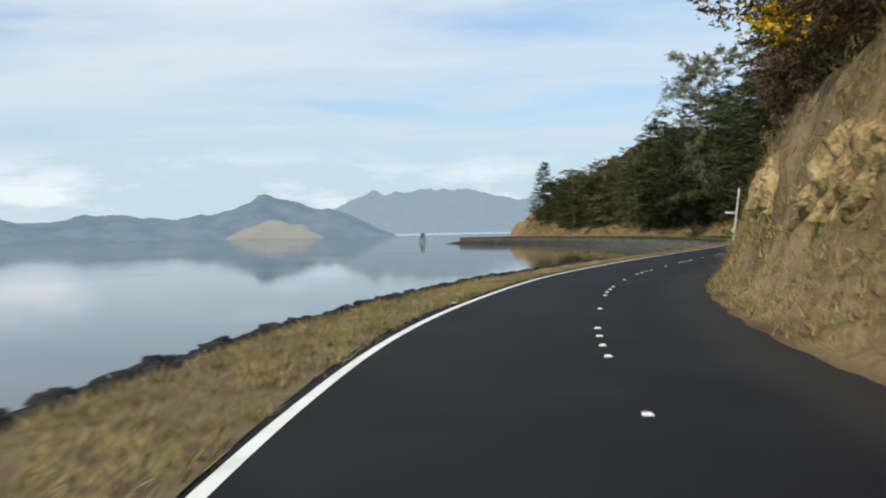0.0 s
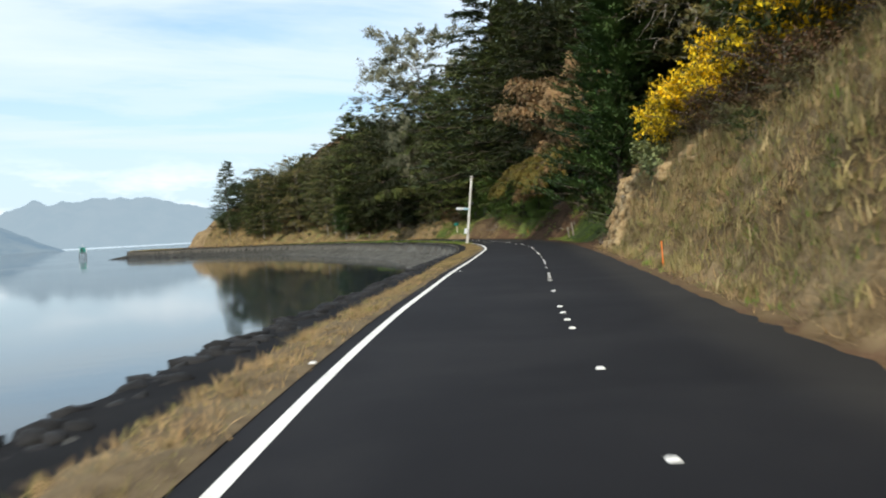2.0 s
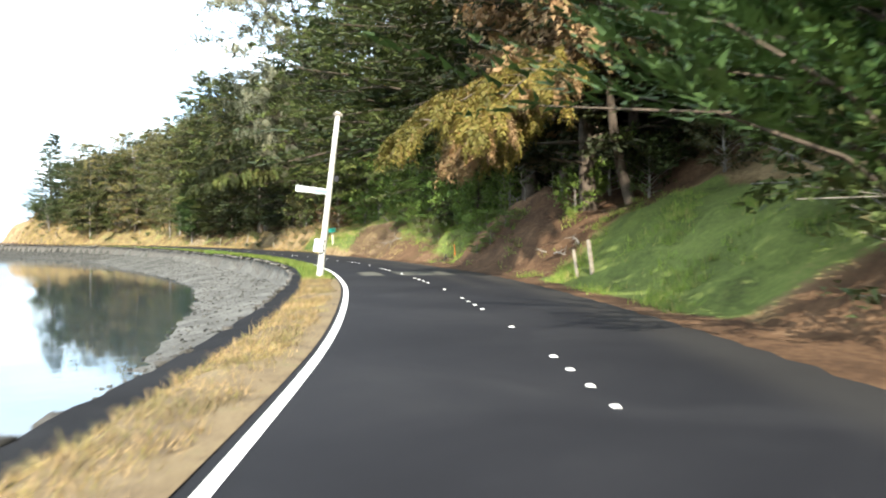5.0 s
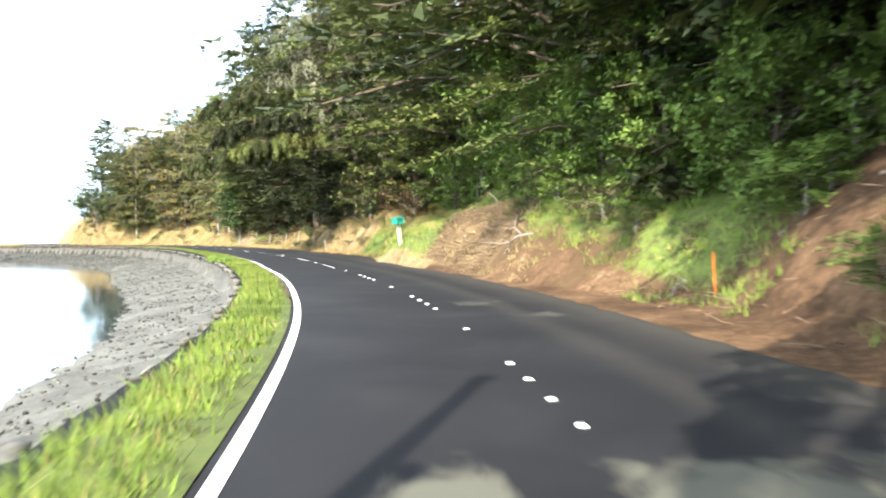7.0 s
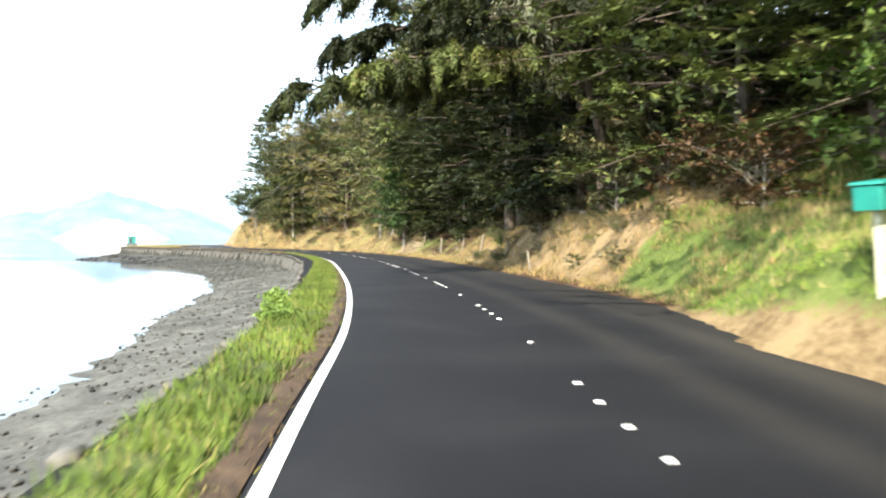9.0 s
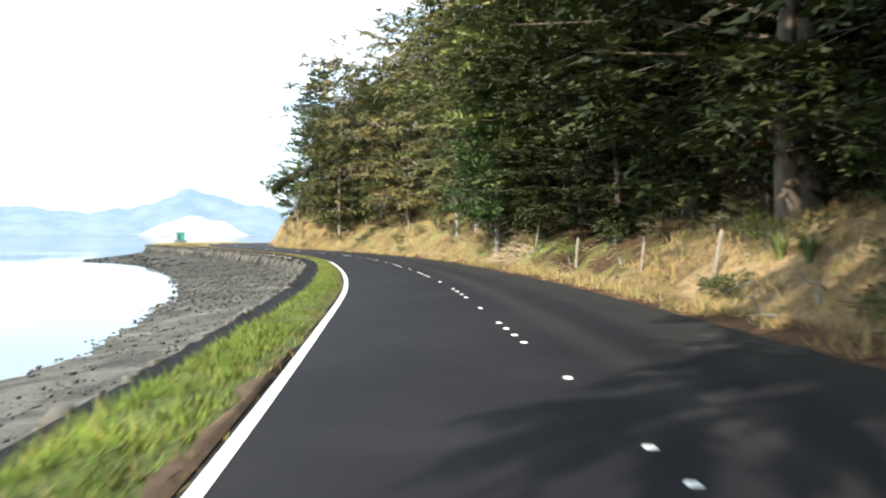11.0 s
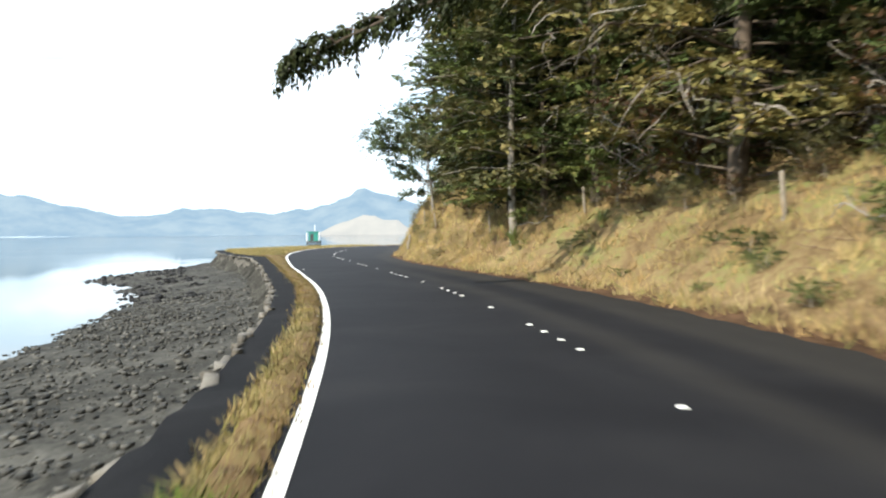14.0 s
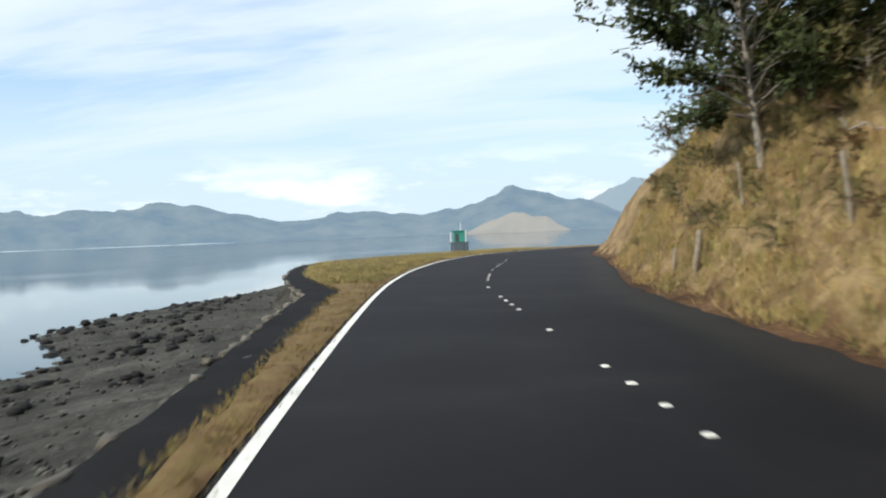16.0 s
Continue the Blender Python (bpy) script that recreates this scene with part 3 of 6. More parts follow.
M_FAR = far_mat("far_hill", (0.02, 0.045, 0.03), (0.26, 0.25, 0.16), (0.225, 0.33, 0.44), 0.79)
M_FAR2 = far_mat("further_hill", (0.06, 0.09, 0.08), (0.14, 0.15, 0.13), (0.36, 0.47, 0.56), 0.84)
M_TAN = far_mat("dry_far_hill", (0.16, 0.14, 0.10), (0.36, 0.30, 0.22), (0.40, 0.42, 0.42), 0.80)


def far_ridge(label, bearing0, bearing1, dist, depth, top, mat, seed, rough=0.18, relief=0.16):
    """A ridge seen across water: bearings are degrees to the left of +y; top gives its height along it."""
    n, m = 260, 18
    deg = np.linspace(bearing0, bearing1, n)
    a = np.radians(deg)
    h = top(deg) * (1 + rough * fbm(deg * 20, deg * 0 + seed, 60, seed) * 0.5)
    v = []
    for j in range(m):
        q = j / (m - 1)
        r = dist + depth * (q - 0.5)
        prof = math.sin(math.pi * min(q * 0.98 + 0.01, 1)) ** 0.9
        z = WATER - 3 + (h + 3) * prof * (1 + relief * fbm(a * dist, a * 0 + r, 260, seed + 3))
        v.append(np.stack([-np.sin(a) * r + 20, np.cos(a) * r + 60, z], -1))
    ob = new("far_hill", fast_mesh("far_hill", np.stack(v, 0).reshape(-1, 3), grid_faces(m, n), mat, True))
    return tagged(ob, label, "hill", kind="structure")


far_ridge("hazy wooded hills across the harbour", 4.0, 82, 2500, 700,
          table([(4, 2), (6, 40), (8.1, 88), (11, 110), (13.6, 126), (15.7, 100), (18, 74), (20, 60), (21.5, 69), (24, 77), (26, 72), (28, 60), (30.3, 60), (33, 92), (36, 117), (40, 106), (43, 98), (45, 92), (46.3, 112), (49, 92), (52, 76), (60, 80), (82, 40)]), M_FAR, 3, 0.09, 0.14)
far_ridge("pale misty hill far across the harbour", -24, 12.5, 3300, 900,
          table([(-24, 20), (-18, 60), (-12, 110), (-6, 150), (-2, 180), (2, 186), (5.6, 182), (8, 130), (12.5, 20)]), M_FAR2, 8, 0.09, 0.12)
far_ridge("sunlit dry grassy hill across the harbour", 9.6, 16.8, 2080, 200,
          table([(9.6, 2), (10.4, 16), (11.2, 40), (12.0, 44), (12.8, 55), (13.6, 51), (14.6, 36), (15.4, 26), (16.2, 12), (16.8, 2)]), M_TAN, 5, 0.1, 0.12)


# ---- trees ----
def tube(verts, faces, pts, rads, sides=6):
    """A tapered limb along points."""
    base = len(verts)
    for i, (p, r) in enumerate(zip(pts, rads)):
        p = Vector(p)
        ax = (Vector(pts[min(i + 1, len(pts) - 1)]) - Vector(pts[max(i - 1, 0)])).normalized()
        u = ax.cross(Vector((0.3, 0.9, 0.2))).normalized()
        w = ax.cross(u)
        for k in range(sides):
            a = 6.283 * k / sides
            verts.append(p + (u * math.cos(a) + w * math.sin(a)) * r)
    for i in range(len(pts) - 1):
        for k in range(sides):
            a, b2 = base + i * sides + k, base + i * sides + (k + 1) % sides
            faces.append((a, b2, b2 + sides, a + sides))


def unit(v):
    return v / (np.linalg.norm(v, axis=-1, keepdims=True) + 1e-9)


def leaves(centres, dirs, length, width, rng, droop=0.0, spread=0.7, flat=0.0):
    """Small pointed leaves, one triangle each, round the centres and about along dirs."""
    n = len(centres)
    d = dirs + rng.normal(0, spread, (n, 3))
    d[:, 2] -= droop
    d = unit(d)
    up = rng.normal(0, 1, (n, 3))
    up[:, 2] += flat
    w = unit(np.cross(d, up))
    L = length * rng.uniform(0.6, 1.4, (n, 1))
    Wd = width * rng.uniform(0.6, 1.4, (n, 1))
    v = np.stack([centres - d * L * 0.4 + w * Wd * 0.5, centres + d * L * 0.6, centres - d * L * 0.4 - w * Wd * 0.5], 1).reshape(-1, 3)
    return v, np.arange(3 * n).reshape(-1, 3)


def sprays(rng, roots, axes, lengths, per, leaf, width, sag, loose, hearts):
    """Fronds: leaves set along both sides of a twig, longer at its root, the twig sagging to its tip."""
    m = len(roots)
    axes = unit(axes)
    side = unit(np.cross(axes, np.array([0, 0, 1.0]) + rng.normal(0, 0.25 + loose, (m, 3))))
    q = (np.arange(per)[None, :] + rng.uniform(0, 1, (m, per))) / per
    hand = np.where(np.arange(per) % 2 == 0, 1.0, -1.0)[None, :]
    L = lengths[:, None]
    pos = roots[:, None, :] + axes[:, None, :] * (L * q)[..., None]
    pos[..., 2] -= sag * L * q * q
    pos += rng.normal(0, 0.03 + loose * 0.12, pos.shape)
    ang = (0.95 - 0.55 * q) * rng.uniform(0.5, 1.3, q.shape)
    d = axes[:, None, :] * np.cos(ang)[..., None] + side[:, None, :] * (hand * np.sin(ang))[..., None]
    d[..., 2] -= sag * q
    d = unit(d + rng.normal(0, 0.12 + loose * 0.5, d.shape))
    ll = leaf * (1.25 - 0.6 * q) * rng.uniform(0.65, 1.3, q.shape)
    w = unit(np.cross(d, np.array([0, 0, 1.0]) + rng.normal(0, 0.45 + loose, d.shape)))
    ww = width * rng.uniform(0.6, 1.3, q.shape)
    own = np.cross(d, w)
    out = unit(unit(pos + d * ll[..., None] * 0.5 - hearts[:, None, :]) + np.array([0, 0, 0.25]))
    flip = np.sign((own * out).sum(-1, keepdims=True) + 1e-9)
    w, own = w * flip, own * flip                                            # every leaf turns its face away from the heart of its tuft
    nor = np.repeat(unit(out + 0.30 * own).reshape(-1, 3), 3, 0)
    v = np.stack([pos - w * ww[..., None] * 0.5, pos + d * ll[..., None], pos + w * ww[..., None] * 0.5], 2).reshape(-1, 3)
    e1, e2 = v[1::3] - v[0::3], v[2::3] - v[0::3]
    if (np.cross(e1, e2) * nor[0::3]).sum() < 0:
        v = v.reshape(-1, 3, 3)[:, ::-1].reshape(-1, 3)
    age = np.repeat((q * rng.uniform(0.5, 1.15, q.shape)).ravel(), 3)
    return v, age, nor


def grow(rng, H, R, base, kind, nb, ns, stout):
    """Trunk and limbs, and the roots, ways and lengths of the sprays, for one tree."""
    tv, tf, wv, wf = [], [], [], []
    lean = rng.normal(0, 0.03, 2) * H
    stop = 0.8 if kind in ("round", "weep", "sparse") else 0.96
    trunk = [(lean[0] * q * q + 0.012 * H * math.sin(q * 7), lean[1] * q * q, H * q * stop) for q in np.linspace(0, 1, 8)]
    r0 = (0.0085 * H + 0.045) * stout
    tube(tv, tf, [(p[0], p[1], p[2] - (0.8 if i == 0 else 0)) for i, p in enumerate(trunk)], [r0 * (1.3 - 1.2 * q) for q in np.linspace(0, 1, 8)], 8)
    B, A, Ls, C = [], [], [], []
    for i in range(nb):
        q = (i + rng.uniform(0, 1)) / nb
        h = base + (1 - base) * q
        a = i * 2.4 + rng.normal(0, 0.35)
        if kind == "spire":
            reach = R * (1 - q) ** 0.75 * rng.uniform(0.6, 1.15) + 0.25
            tilt = rng.uniform(-0.15, 0.3)
        elif kind in ("broad", "tangle"):
            reach = R * (0.42 + 0.66 * math.sin(math.pi * (0.10 + 0.78 * q))) * rng.uniform(0.68, 1.12) * (1 if q < 0.8 else 1.6 - q * 0.75)
            tilt = rng.uniform(-0.22, 0.22) + 0.55 * q * q
        elif kind == "feather":
            reach = R * (1 - 0.75 * q) * rng.uniform(0.6, 1.2)
            tilt = rng.uniform(0.15, 0.55)
        else:
            reach = R * (0.35 + 0.75 * math.sin(math.pi * (0.12 + 0.8 * q))) * rng.uniform(0.5, 1.2)
            tilt = rng.uniform(0.05, 0.7)
        o = np.array([lean[0] * h * h + 0.012 * H * math.sin(h * 7), lean[1] * h * h, H * h * stop])
        way = np.array([math.cos(a), math.sin(a), tilt])
        tip = o + way * reach + np.array([0, 0, rng.normal(0, 0.04) * reach])
        bow = np.array([0, 0, 0.07 * reach])
        if reach > 0.7:
            tube(tv, tf, [o, o + (tip - o) * 0.5 + bow, tip], [r0 * 0.34 * (1.15 - q), r0 * 0.2 * (1.15 - q), 0.012], 3)
        if kind == "tangle":
            for _ in range(5):                       # bare hanging twigs
                g = rng.uniform(0.55, 1.0)
                p0 = o + (tip - o) * g
                run, way2 = [p0], np.array([math.cos(a) * 0.6, math.sin(a) * 0.6, 0.2]) + rng.normal(0, 0.4, 3)
                for _ in range(5):
                    run.append(run[-1] + way2 * rng.uniform(0.14, 0.34))
                    way2 = way2 * 0.75 + rng.normal(0, 0.38, 3) - np.array([0, 0, 0.28])
                tube(wv, wf, run, [0.024, 0.021, 0.018, 0.014, 0.009, 0.004], 3)
        k0 = {"sparse": 0.5, "weep": 0.3, "round": 0.25}.get(kind, 0.15)
        k = k0 + (1 - k0) * ((np.arange(ns) + rng.uniform(0, 1, ns)) / ns) ** 0.8
        root = o + (tip - o) * k[:, None] + bow * np.sin(k * 3.14)[:, None]
        turn = np.where(np.arange(ns) % 2 == 0, 1, -1) * (1.15 - 0.85 * k) * rng.uniform(0.5, 1.2, ns)
        ax = np.stack([np.cos(a + turn), np.sin(a + turn), tilt * 0.6 + rng.normal(0.05, 0.2, ns)], -1)
        ln = (0.21 * reach + 0.45) * rng.uniform(0.6, 1.4, ns)
        heart = np.tile(o + (tip - o) * 0.55 - np.array([0, 0, 0.12 * reach + 0.2]), (ns, 1))
        if kind in ("broad", "tangle"):              # foliage in flat pads along the limb, with gaps between them
            npad = 2 if reach < 2.6 else 3
            which = np.arange(ns) % npad
            kp = (0.40 + 0.60 * (np.arange(npad) + rng.uniform(0.3, 1.0, npad)) / npad)[which]
            sway = (rng.normal(0, 0.15, npad) * reach)[which]
            mid = o + (tip - o) * kp[:, None] + bow * np.sin(kp * 3.14)[:, None] + np.array([-math.sin(a), math.cos(a), 0]) * sway[:, None]
            rp = (0.15 * reach + 0.42) * rng.uniform(0.8, 1.2, ns)
            th = a + rng.uniform(-2.3, 2.3, ns)
            ax = np.stack([np.cos(th), np.sin(th), 0.10 + tilt * 0.3 + rng.normal(0, 0.16, ns)], -1)
            root = mid - ax * rp[:, None] * 0.25 + rng.normal(0, 0.10, (ns, 3))
            ln = rp * rng.uniform(0.8, 1.35, ns)
            heart = mid - np.array([0, 0, 0.5]) * rp[:, None] - np.array([math.cos(a), math.sin(a), 0]) * rp[:, None] * 0.4
        elif kind == "weep":
            ax = ax * 0.35 + np.array([0, 0, -1.0]) + rng.normal(0, 0.12, (ns, 3))
            ln = rng.uniform(0.5, 1.8, ns) * (0.12 * R + 0.4)
        elif kind in ("round", "sparse"):
            ax = ax + rng.normal(0, 0.55, (ns, 3)) + np.array([0, 0, 0.15])
            ln = (0.16 * reach + 0.25) * rng.uniform(0.6, 1.4, ns)
        elif kind == "feather":
            ax[:, 2] += 0.25
            ln = ln * 1.3
        B.append(root), A.append(ax), Ls.append(ln), C.append(heart)
    return tv, tf, wv, wf, np.vstack(B), np.vstack(A), np.concatenate(Ls), np.vstack(C)


def tree_model(name, label, category, seed, H, R, base, kind, nb, ns, per, leaf, width, bark, leafmat, sag=0.15, loose=0.0, stout=1.0, flower=None):
    rng = np.random.RandomState(seed)
    tv, tf, wv, wf, B, A, Ls, C = grow(rng, H, R, base, kind, nb, ns, stout)
    ob = new(name)
    tagged(ob, label, category)
    new("trunk", mesh_of("trunk", tv, tf, bark, True)).parent = ob
    if kind in ("broad", "tangle", "feather") and nb > 50:                     # older, coarser foliage near the trunk
        k = rng.randint(0, len(B), nb * 5)
        axis = np.column_stack([np.zeros((len(k), 2)), B[k, 2] - 0.2])
        inner = axis + (B[k] - axis) * rng.uniform(0.25, 0.72, (len(k), 1))
        iv, ia, im = sprays(rng, inner, A[k] + rng.normal(0, 0.4, (len(k), 3)), np.full(len(k), 0.9), 8, 0.27, 0.19, 0.3, 0.3, axis)
        new("inner_foliage", fast_mesh("inner_foliage", iv, np.arange(len(iv)).reshape(-1, 3), leafmat, normals=im)).parent = ob
    if wv:
        twigs = new("dead_twig", mesh_of("dead_twig", wv, wf, M_GREYBARK))
        tagged(twigs, kind="stuff")
        twigs.parent = ob
    if flower:
        outer = B[:, 2] + 0.5 * np.hypot(B[:, 0], B[:, 1]) + rng.normal(0, 0.12 * R, len(B))
        up = outer > np.percentile(outer, 30)
        fv, fa, fn = sprays(rng, B[up], A[up], Ls[up] * 1.05, per, leaf * 1.0, width * 2.6, sag, loose, C[up])
        new("blossom", fast_mesh("blossom", fv, np.arange(len(fv)).reshape(-1, 3), flower, normals=fn)).parent = ob
    v, age, nor = sprays(rng, B, A, Ls, per, leaf, width, sag, loose, C)
    me = fast_mesh("crown", v, np.arange(len(v)).reshape(-1, 3), leafmat, normals=nor)
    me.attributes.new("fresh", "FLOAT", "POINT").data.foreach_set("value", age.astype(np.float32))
    new("crown", me).parent = ob
    return ob


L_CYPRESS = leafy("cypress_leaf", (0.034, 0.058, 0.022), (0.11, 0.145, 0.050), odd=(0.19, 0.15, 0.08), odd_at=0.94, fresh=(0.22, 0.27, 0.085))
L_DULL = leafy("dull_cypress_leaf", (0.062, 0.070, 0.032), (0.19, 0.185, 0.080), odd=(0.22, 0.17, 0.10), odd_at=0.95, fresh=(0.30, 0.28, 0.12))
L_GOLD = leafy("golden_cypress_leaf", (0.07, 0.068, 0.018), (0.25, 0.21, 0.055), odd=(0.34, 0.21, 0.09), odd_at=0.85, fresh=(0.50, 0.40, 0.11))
# dark conifer green with the wood's deep shade put into the leaf colour
L_DEEP = leafy("shaded_wood_leaf", (0.016, 0.024, 0.009), (0.048, 0.061, 0.019), odd=(0.085, 0.066, 0.035), odd_at=0.94, fresh=(0.092, 0.110, 0.032))
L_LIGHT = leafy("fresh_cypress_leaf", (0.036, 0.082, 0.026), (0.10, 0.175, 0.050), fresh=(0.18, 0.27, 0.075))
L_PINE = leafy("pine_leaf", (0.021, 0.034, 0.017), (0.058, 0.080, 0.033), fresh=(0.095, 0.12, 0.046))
L_BRIGHT = leafy("bright_leaf", (0.05, 0.10, 0.02), (0.155, 0.24, 0.055), odd=(0.19, 0.26, 0.07), odd_at=0.88)
L_OLIVE = leafy("olive_leaf", (0.050, 0.056, 0.026), (0.14, 0.138, 0.066), odd=(0.22, 0.18, 0.10), odd_at=0.90)
L_GUM = leafy("gum_leaf", (0.085, 0.10, 0.072), (0.22, 0.225, 0.16))
L_BROWN = leafy("brown_leaf", (0.19, 0.12, 0.062), (0.36, 0.24, 0.135), odd=(0.24, 0.21, 0.09), odd_at=0.92)
L_RUST = leafy("rust_leaf", (0.055, 0.032, 0.018), (0.15, 0.085, 0.045), odd=(0.10, 0.11, 0.04), odd_at=0.75)
L_GORSE = leafy("gorse_leaf", (0.07, 0.06, 0.016), (0.16, 0.13, 0.035))
L_FLOWER = leafy("gorse_flower", (0.66, 0.42, 0.010), (0.90, 0.66, 0.02))
L_BIG = leafy("pale_big_leaf", (0.13, 0.17, 0.07), (0.30, 0.34, 0.16), sheen=0.4)
L_FLAX = leafy("flax_leaf", (0.05, 0.09, 0.025), (0.15, 0.19, 0.06), sheen=0.5)

L_TIER = leafy("tiered_cypress_leaf", (0.055, 0.085, 0.026), (0.165, 0.205, 0.062), odd=(0.22, 0.18, 0.09), odd_at=0.95, fresh=(0.30, 0.31, 0.10))

# name, label, category, seed, height, reach, bare share, habit, limbs, sprays a limb, leaves a spray, leaf, width, bark, leaf kind
SPECS = {
    "cypress_a": ("cypress_tree", "dark green spreading cypress on the hillside", "tree", 1, 15, 5.4, 0.02, "broad", 76, 10, 19, 0.33, 0.125, M_BARK, L_CYPRESS, 0.25, 0.1),
    "cypress_b": ("cypress_tree", "dark green spreading cypress on the hillside", "tree", 2, 14, 5.8, 0.02, "broad", 74, 10, 19, 0.33, 0.125, M_BARK, L_CYPRESS, 0.3, 0.1),
    "cypress_c": ("cypress_tree", "tall cypress with stout trunk and branches over the road", "tree", 21, 18, 6.6, 0.12, "broad", 84, 11, 19, 0.33, 0.13, M_BARK, L_DEEP, 0.4, 0.1, 1.4),
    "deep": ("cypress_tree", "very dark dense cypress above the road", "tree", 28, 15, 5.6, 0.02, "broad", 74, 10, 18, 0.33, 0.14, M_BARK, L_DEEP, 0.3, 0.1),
    "cypress_d": ("cypress_tree", "slender cypress with bare lower trunk on the grass bank", "tree", 24, 17, 4.6, 0.13, "broad", 66, 9, 19, 0.30, 0.12, M_GREYBARK, L_DULL, 0.35, 0.05, 0.6),
    "dull": ("cypress_tree", "olive-brown cypress with many dead twigs", "tree", 25, 15, 5.4, 0.02, "tangle", 72, 10, 24, 0.22, 0.095, M_BARK, L_DULL, 0.3, 0.12),
    "golden": ("cypress_tree", "golden-brown cypress hanging over the road", "tree", 26, 17, 6.4, 0.22, "broad", 84, 12, 20, 0.30, 0.115, M_BARK, L_GOLD, 0.7, 0.15, 1.3),
    "clump": ("broadleaf_tree", "dark leafy tree with slender grey trunk on the bank", "tree", 27, 10, 5.2, 0.18, "sparse", 84, 15, 17, 0.24, 0.16, M_GREYBARK, L_PINE, 0.2, 0.5, 0.9),
    "tier": ("cypress_tree", "cypress with wide flat tiers of yellow-green foliage", "tree", 33, 15, 6.6, 0.04, "broad", 70, 12, 22, 0.22, 0.09, M_BARK, L_TIER, 0.25, 0.06),
    "sapling": ("cypress_tree", "fresh green cypress with bare grey trunk foot on the bank", "tree", 35, 9, 3.0, 0.10, "feather", 84, 10, 22, 0.22, 0.10, M_GREYBARK, L_LIGHT, 0.1, 0.1, 1.1),
    "reach": ("cypress_tree", "cypress with long single branches reaching over the road", "tree", 31, 14, 7.2, 0.46, "broad", 26, 15, 19, 0.30, 0.11, M_BARK, L_DEEP, 0.9, 0.08, 1.0),
    "fresh": ("cypress_tree", "fresh green feathery cypress above the bank", "tree", 12, 14, 5.0, 0.02, "feather", 84, 11, 27, 0.32, 0.10, M_BARK, L_LIGHT, 0.05),
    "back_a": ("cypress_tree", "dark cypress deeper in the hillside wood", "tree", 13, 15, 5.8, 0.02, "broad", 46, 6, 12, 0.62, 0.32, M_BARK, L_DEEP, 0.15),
    "back_b": ("pine_tree", "dark pine deeper in the hillside wood", "tree", 14, 17, 4.8, 0.03, "spire", 70, 5, 12, 0.55, 0.28, M_BARK, L_PINE, 0.1),
    "pine": ("pine_tree", "dark conical pine on the headland", "tree", 3, 15, 3.8, 0.04, "spire", 120, 8, 13, 0.34, 0.16, M_BARK, L_PINE, -0.1),
    "pine_b": ("pine_tree", "tall dark pine above the road", "tree", 4, 17, 4.8, 0.14, "spire", 100, 8, 14, 0.36, 0.16, M_BARK, L_PINE, 0.1, 0.0, 1.6),
    "gum": ("gum_tree", "tall grey-green gum tree with drooping open crown", "tree", 5, 20, 5.2, 0.36, "weep", 90, 14, 24, 0.24, 0.08, M_BARK, L_GUM, 0.05, 0.35),
    "sparse": ("gum_tree", "thin gum tree with small open leaf clumps", "tree", 15, 16, 4.6, 0.45, "sparse", 64, 12, 18, 0.24, 0.12, M_GREYBARK, L_GUM, 0.25, 0.45),
    "ivy": ("ivy_thicket", "tall bright green ivy-clad thicket below the trees", "bush", 29, 6, 1.9, 0.0, "round", 60, 8, 15, 0.15, 0.12, M_BARK, L_BRIGHT, 0.3, 0.4),
    "bush": ("broadleaf_bush", "bright green leafy bush at the wood's edge", "bush", 7, 3.6, 2.0, 0.03, "round", 34, 7, 12, 0.17, 0.12, M_GREYBARK, L_BRIGHT, 0.2, 0.4),
    "brown": ("dry_tree", "tree with dry brown drooping foliage", "tree", 8, 17, 5.6, 0.48, "weep", 100, 16, 17, 0.30, 0.17, M_BARK, L_BROWN, 0.0, 0.35),
    "rust": ("rust_bush", "rust-brown scrub on the bank", "bush", 9, 3.2, 2.4, 0.03, "round", 30, 7, 11, 0.19, 0.14, M_GREYBARK, L_RUST, 0.1, 0.35),
    "green": ("green_bush", "dark green scrub under the trees", "bush", 10, 3.2, 2.3, 0.03, "round", 30, 6, 11, 0.22, 0.12, M_GREYBARK, L_CYPRESS, 0.1, 0.3),
    "oliveb": ("olive_bush", "olive-green scrub at the wood's edge", "bush", 16, 3.2, 2.2, 0.03, "round", 30, 6, 11, 0.20, 0.11, M_GREYBARK, L_OLIVE, 0.1, 0.4),
    "bigleaf": ("big_leaved_bush", "bush with big pale green leaves on the bank top", "bush", 17, 3.4, 2.0, 0.05, "round", 20, 5, 5, 0.46, 0.36, M_GREYBARK, L_BIG, 0.3, 0.3),
    "gorse": ("gorse_bush", "gorse bush covered in yellow flowers on the bank", "bush", 11, 3.0, 2.2, 0.05, "round", 38, 8, 12, 0.13, 0.075, M_GREYBARK, L_GORSE, 0.0, 0.4, 1.0, L_FLOWER),
}
MODELS = {}


def ground_z(x, y):
    return float(height(np.array([[x]]), np.array([[y]]))[0, 0])


def plant(model, x, y, top=None, tall=None, turn=0.0, wide=1.0, lean=(0, 0)):
    z = ground_z(x, y)
    hgt = tall if tall else max(top - z, 2)
    k = hgt / SPECS[model][4]
    if model in MODELS:
        ob = copy_thing(MODELS[model], Matrix.Identity(4))
    else:
        ob = MODELS[model] = tree_model(*SPECS[model])
    ob.matrix_basis = pose(x, y, z - 0.05, lean[0], lean[1], 0) @ pose(0, 0, 0, 0, 0, turn)
    ob.scale = (k * wide, k * wide, k)
    return ob


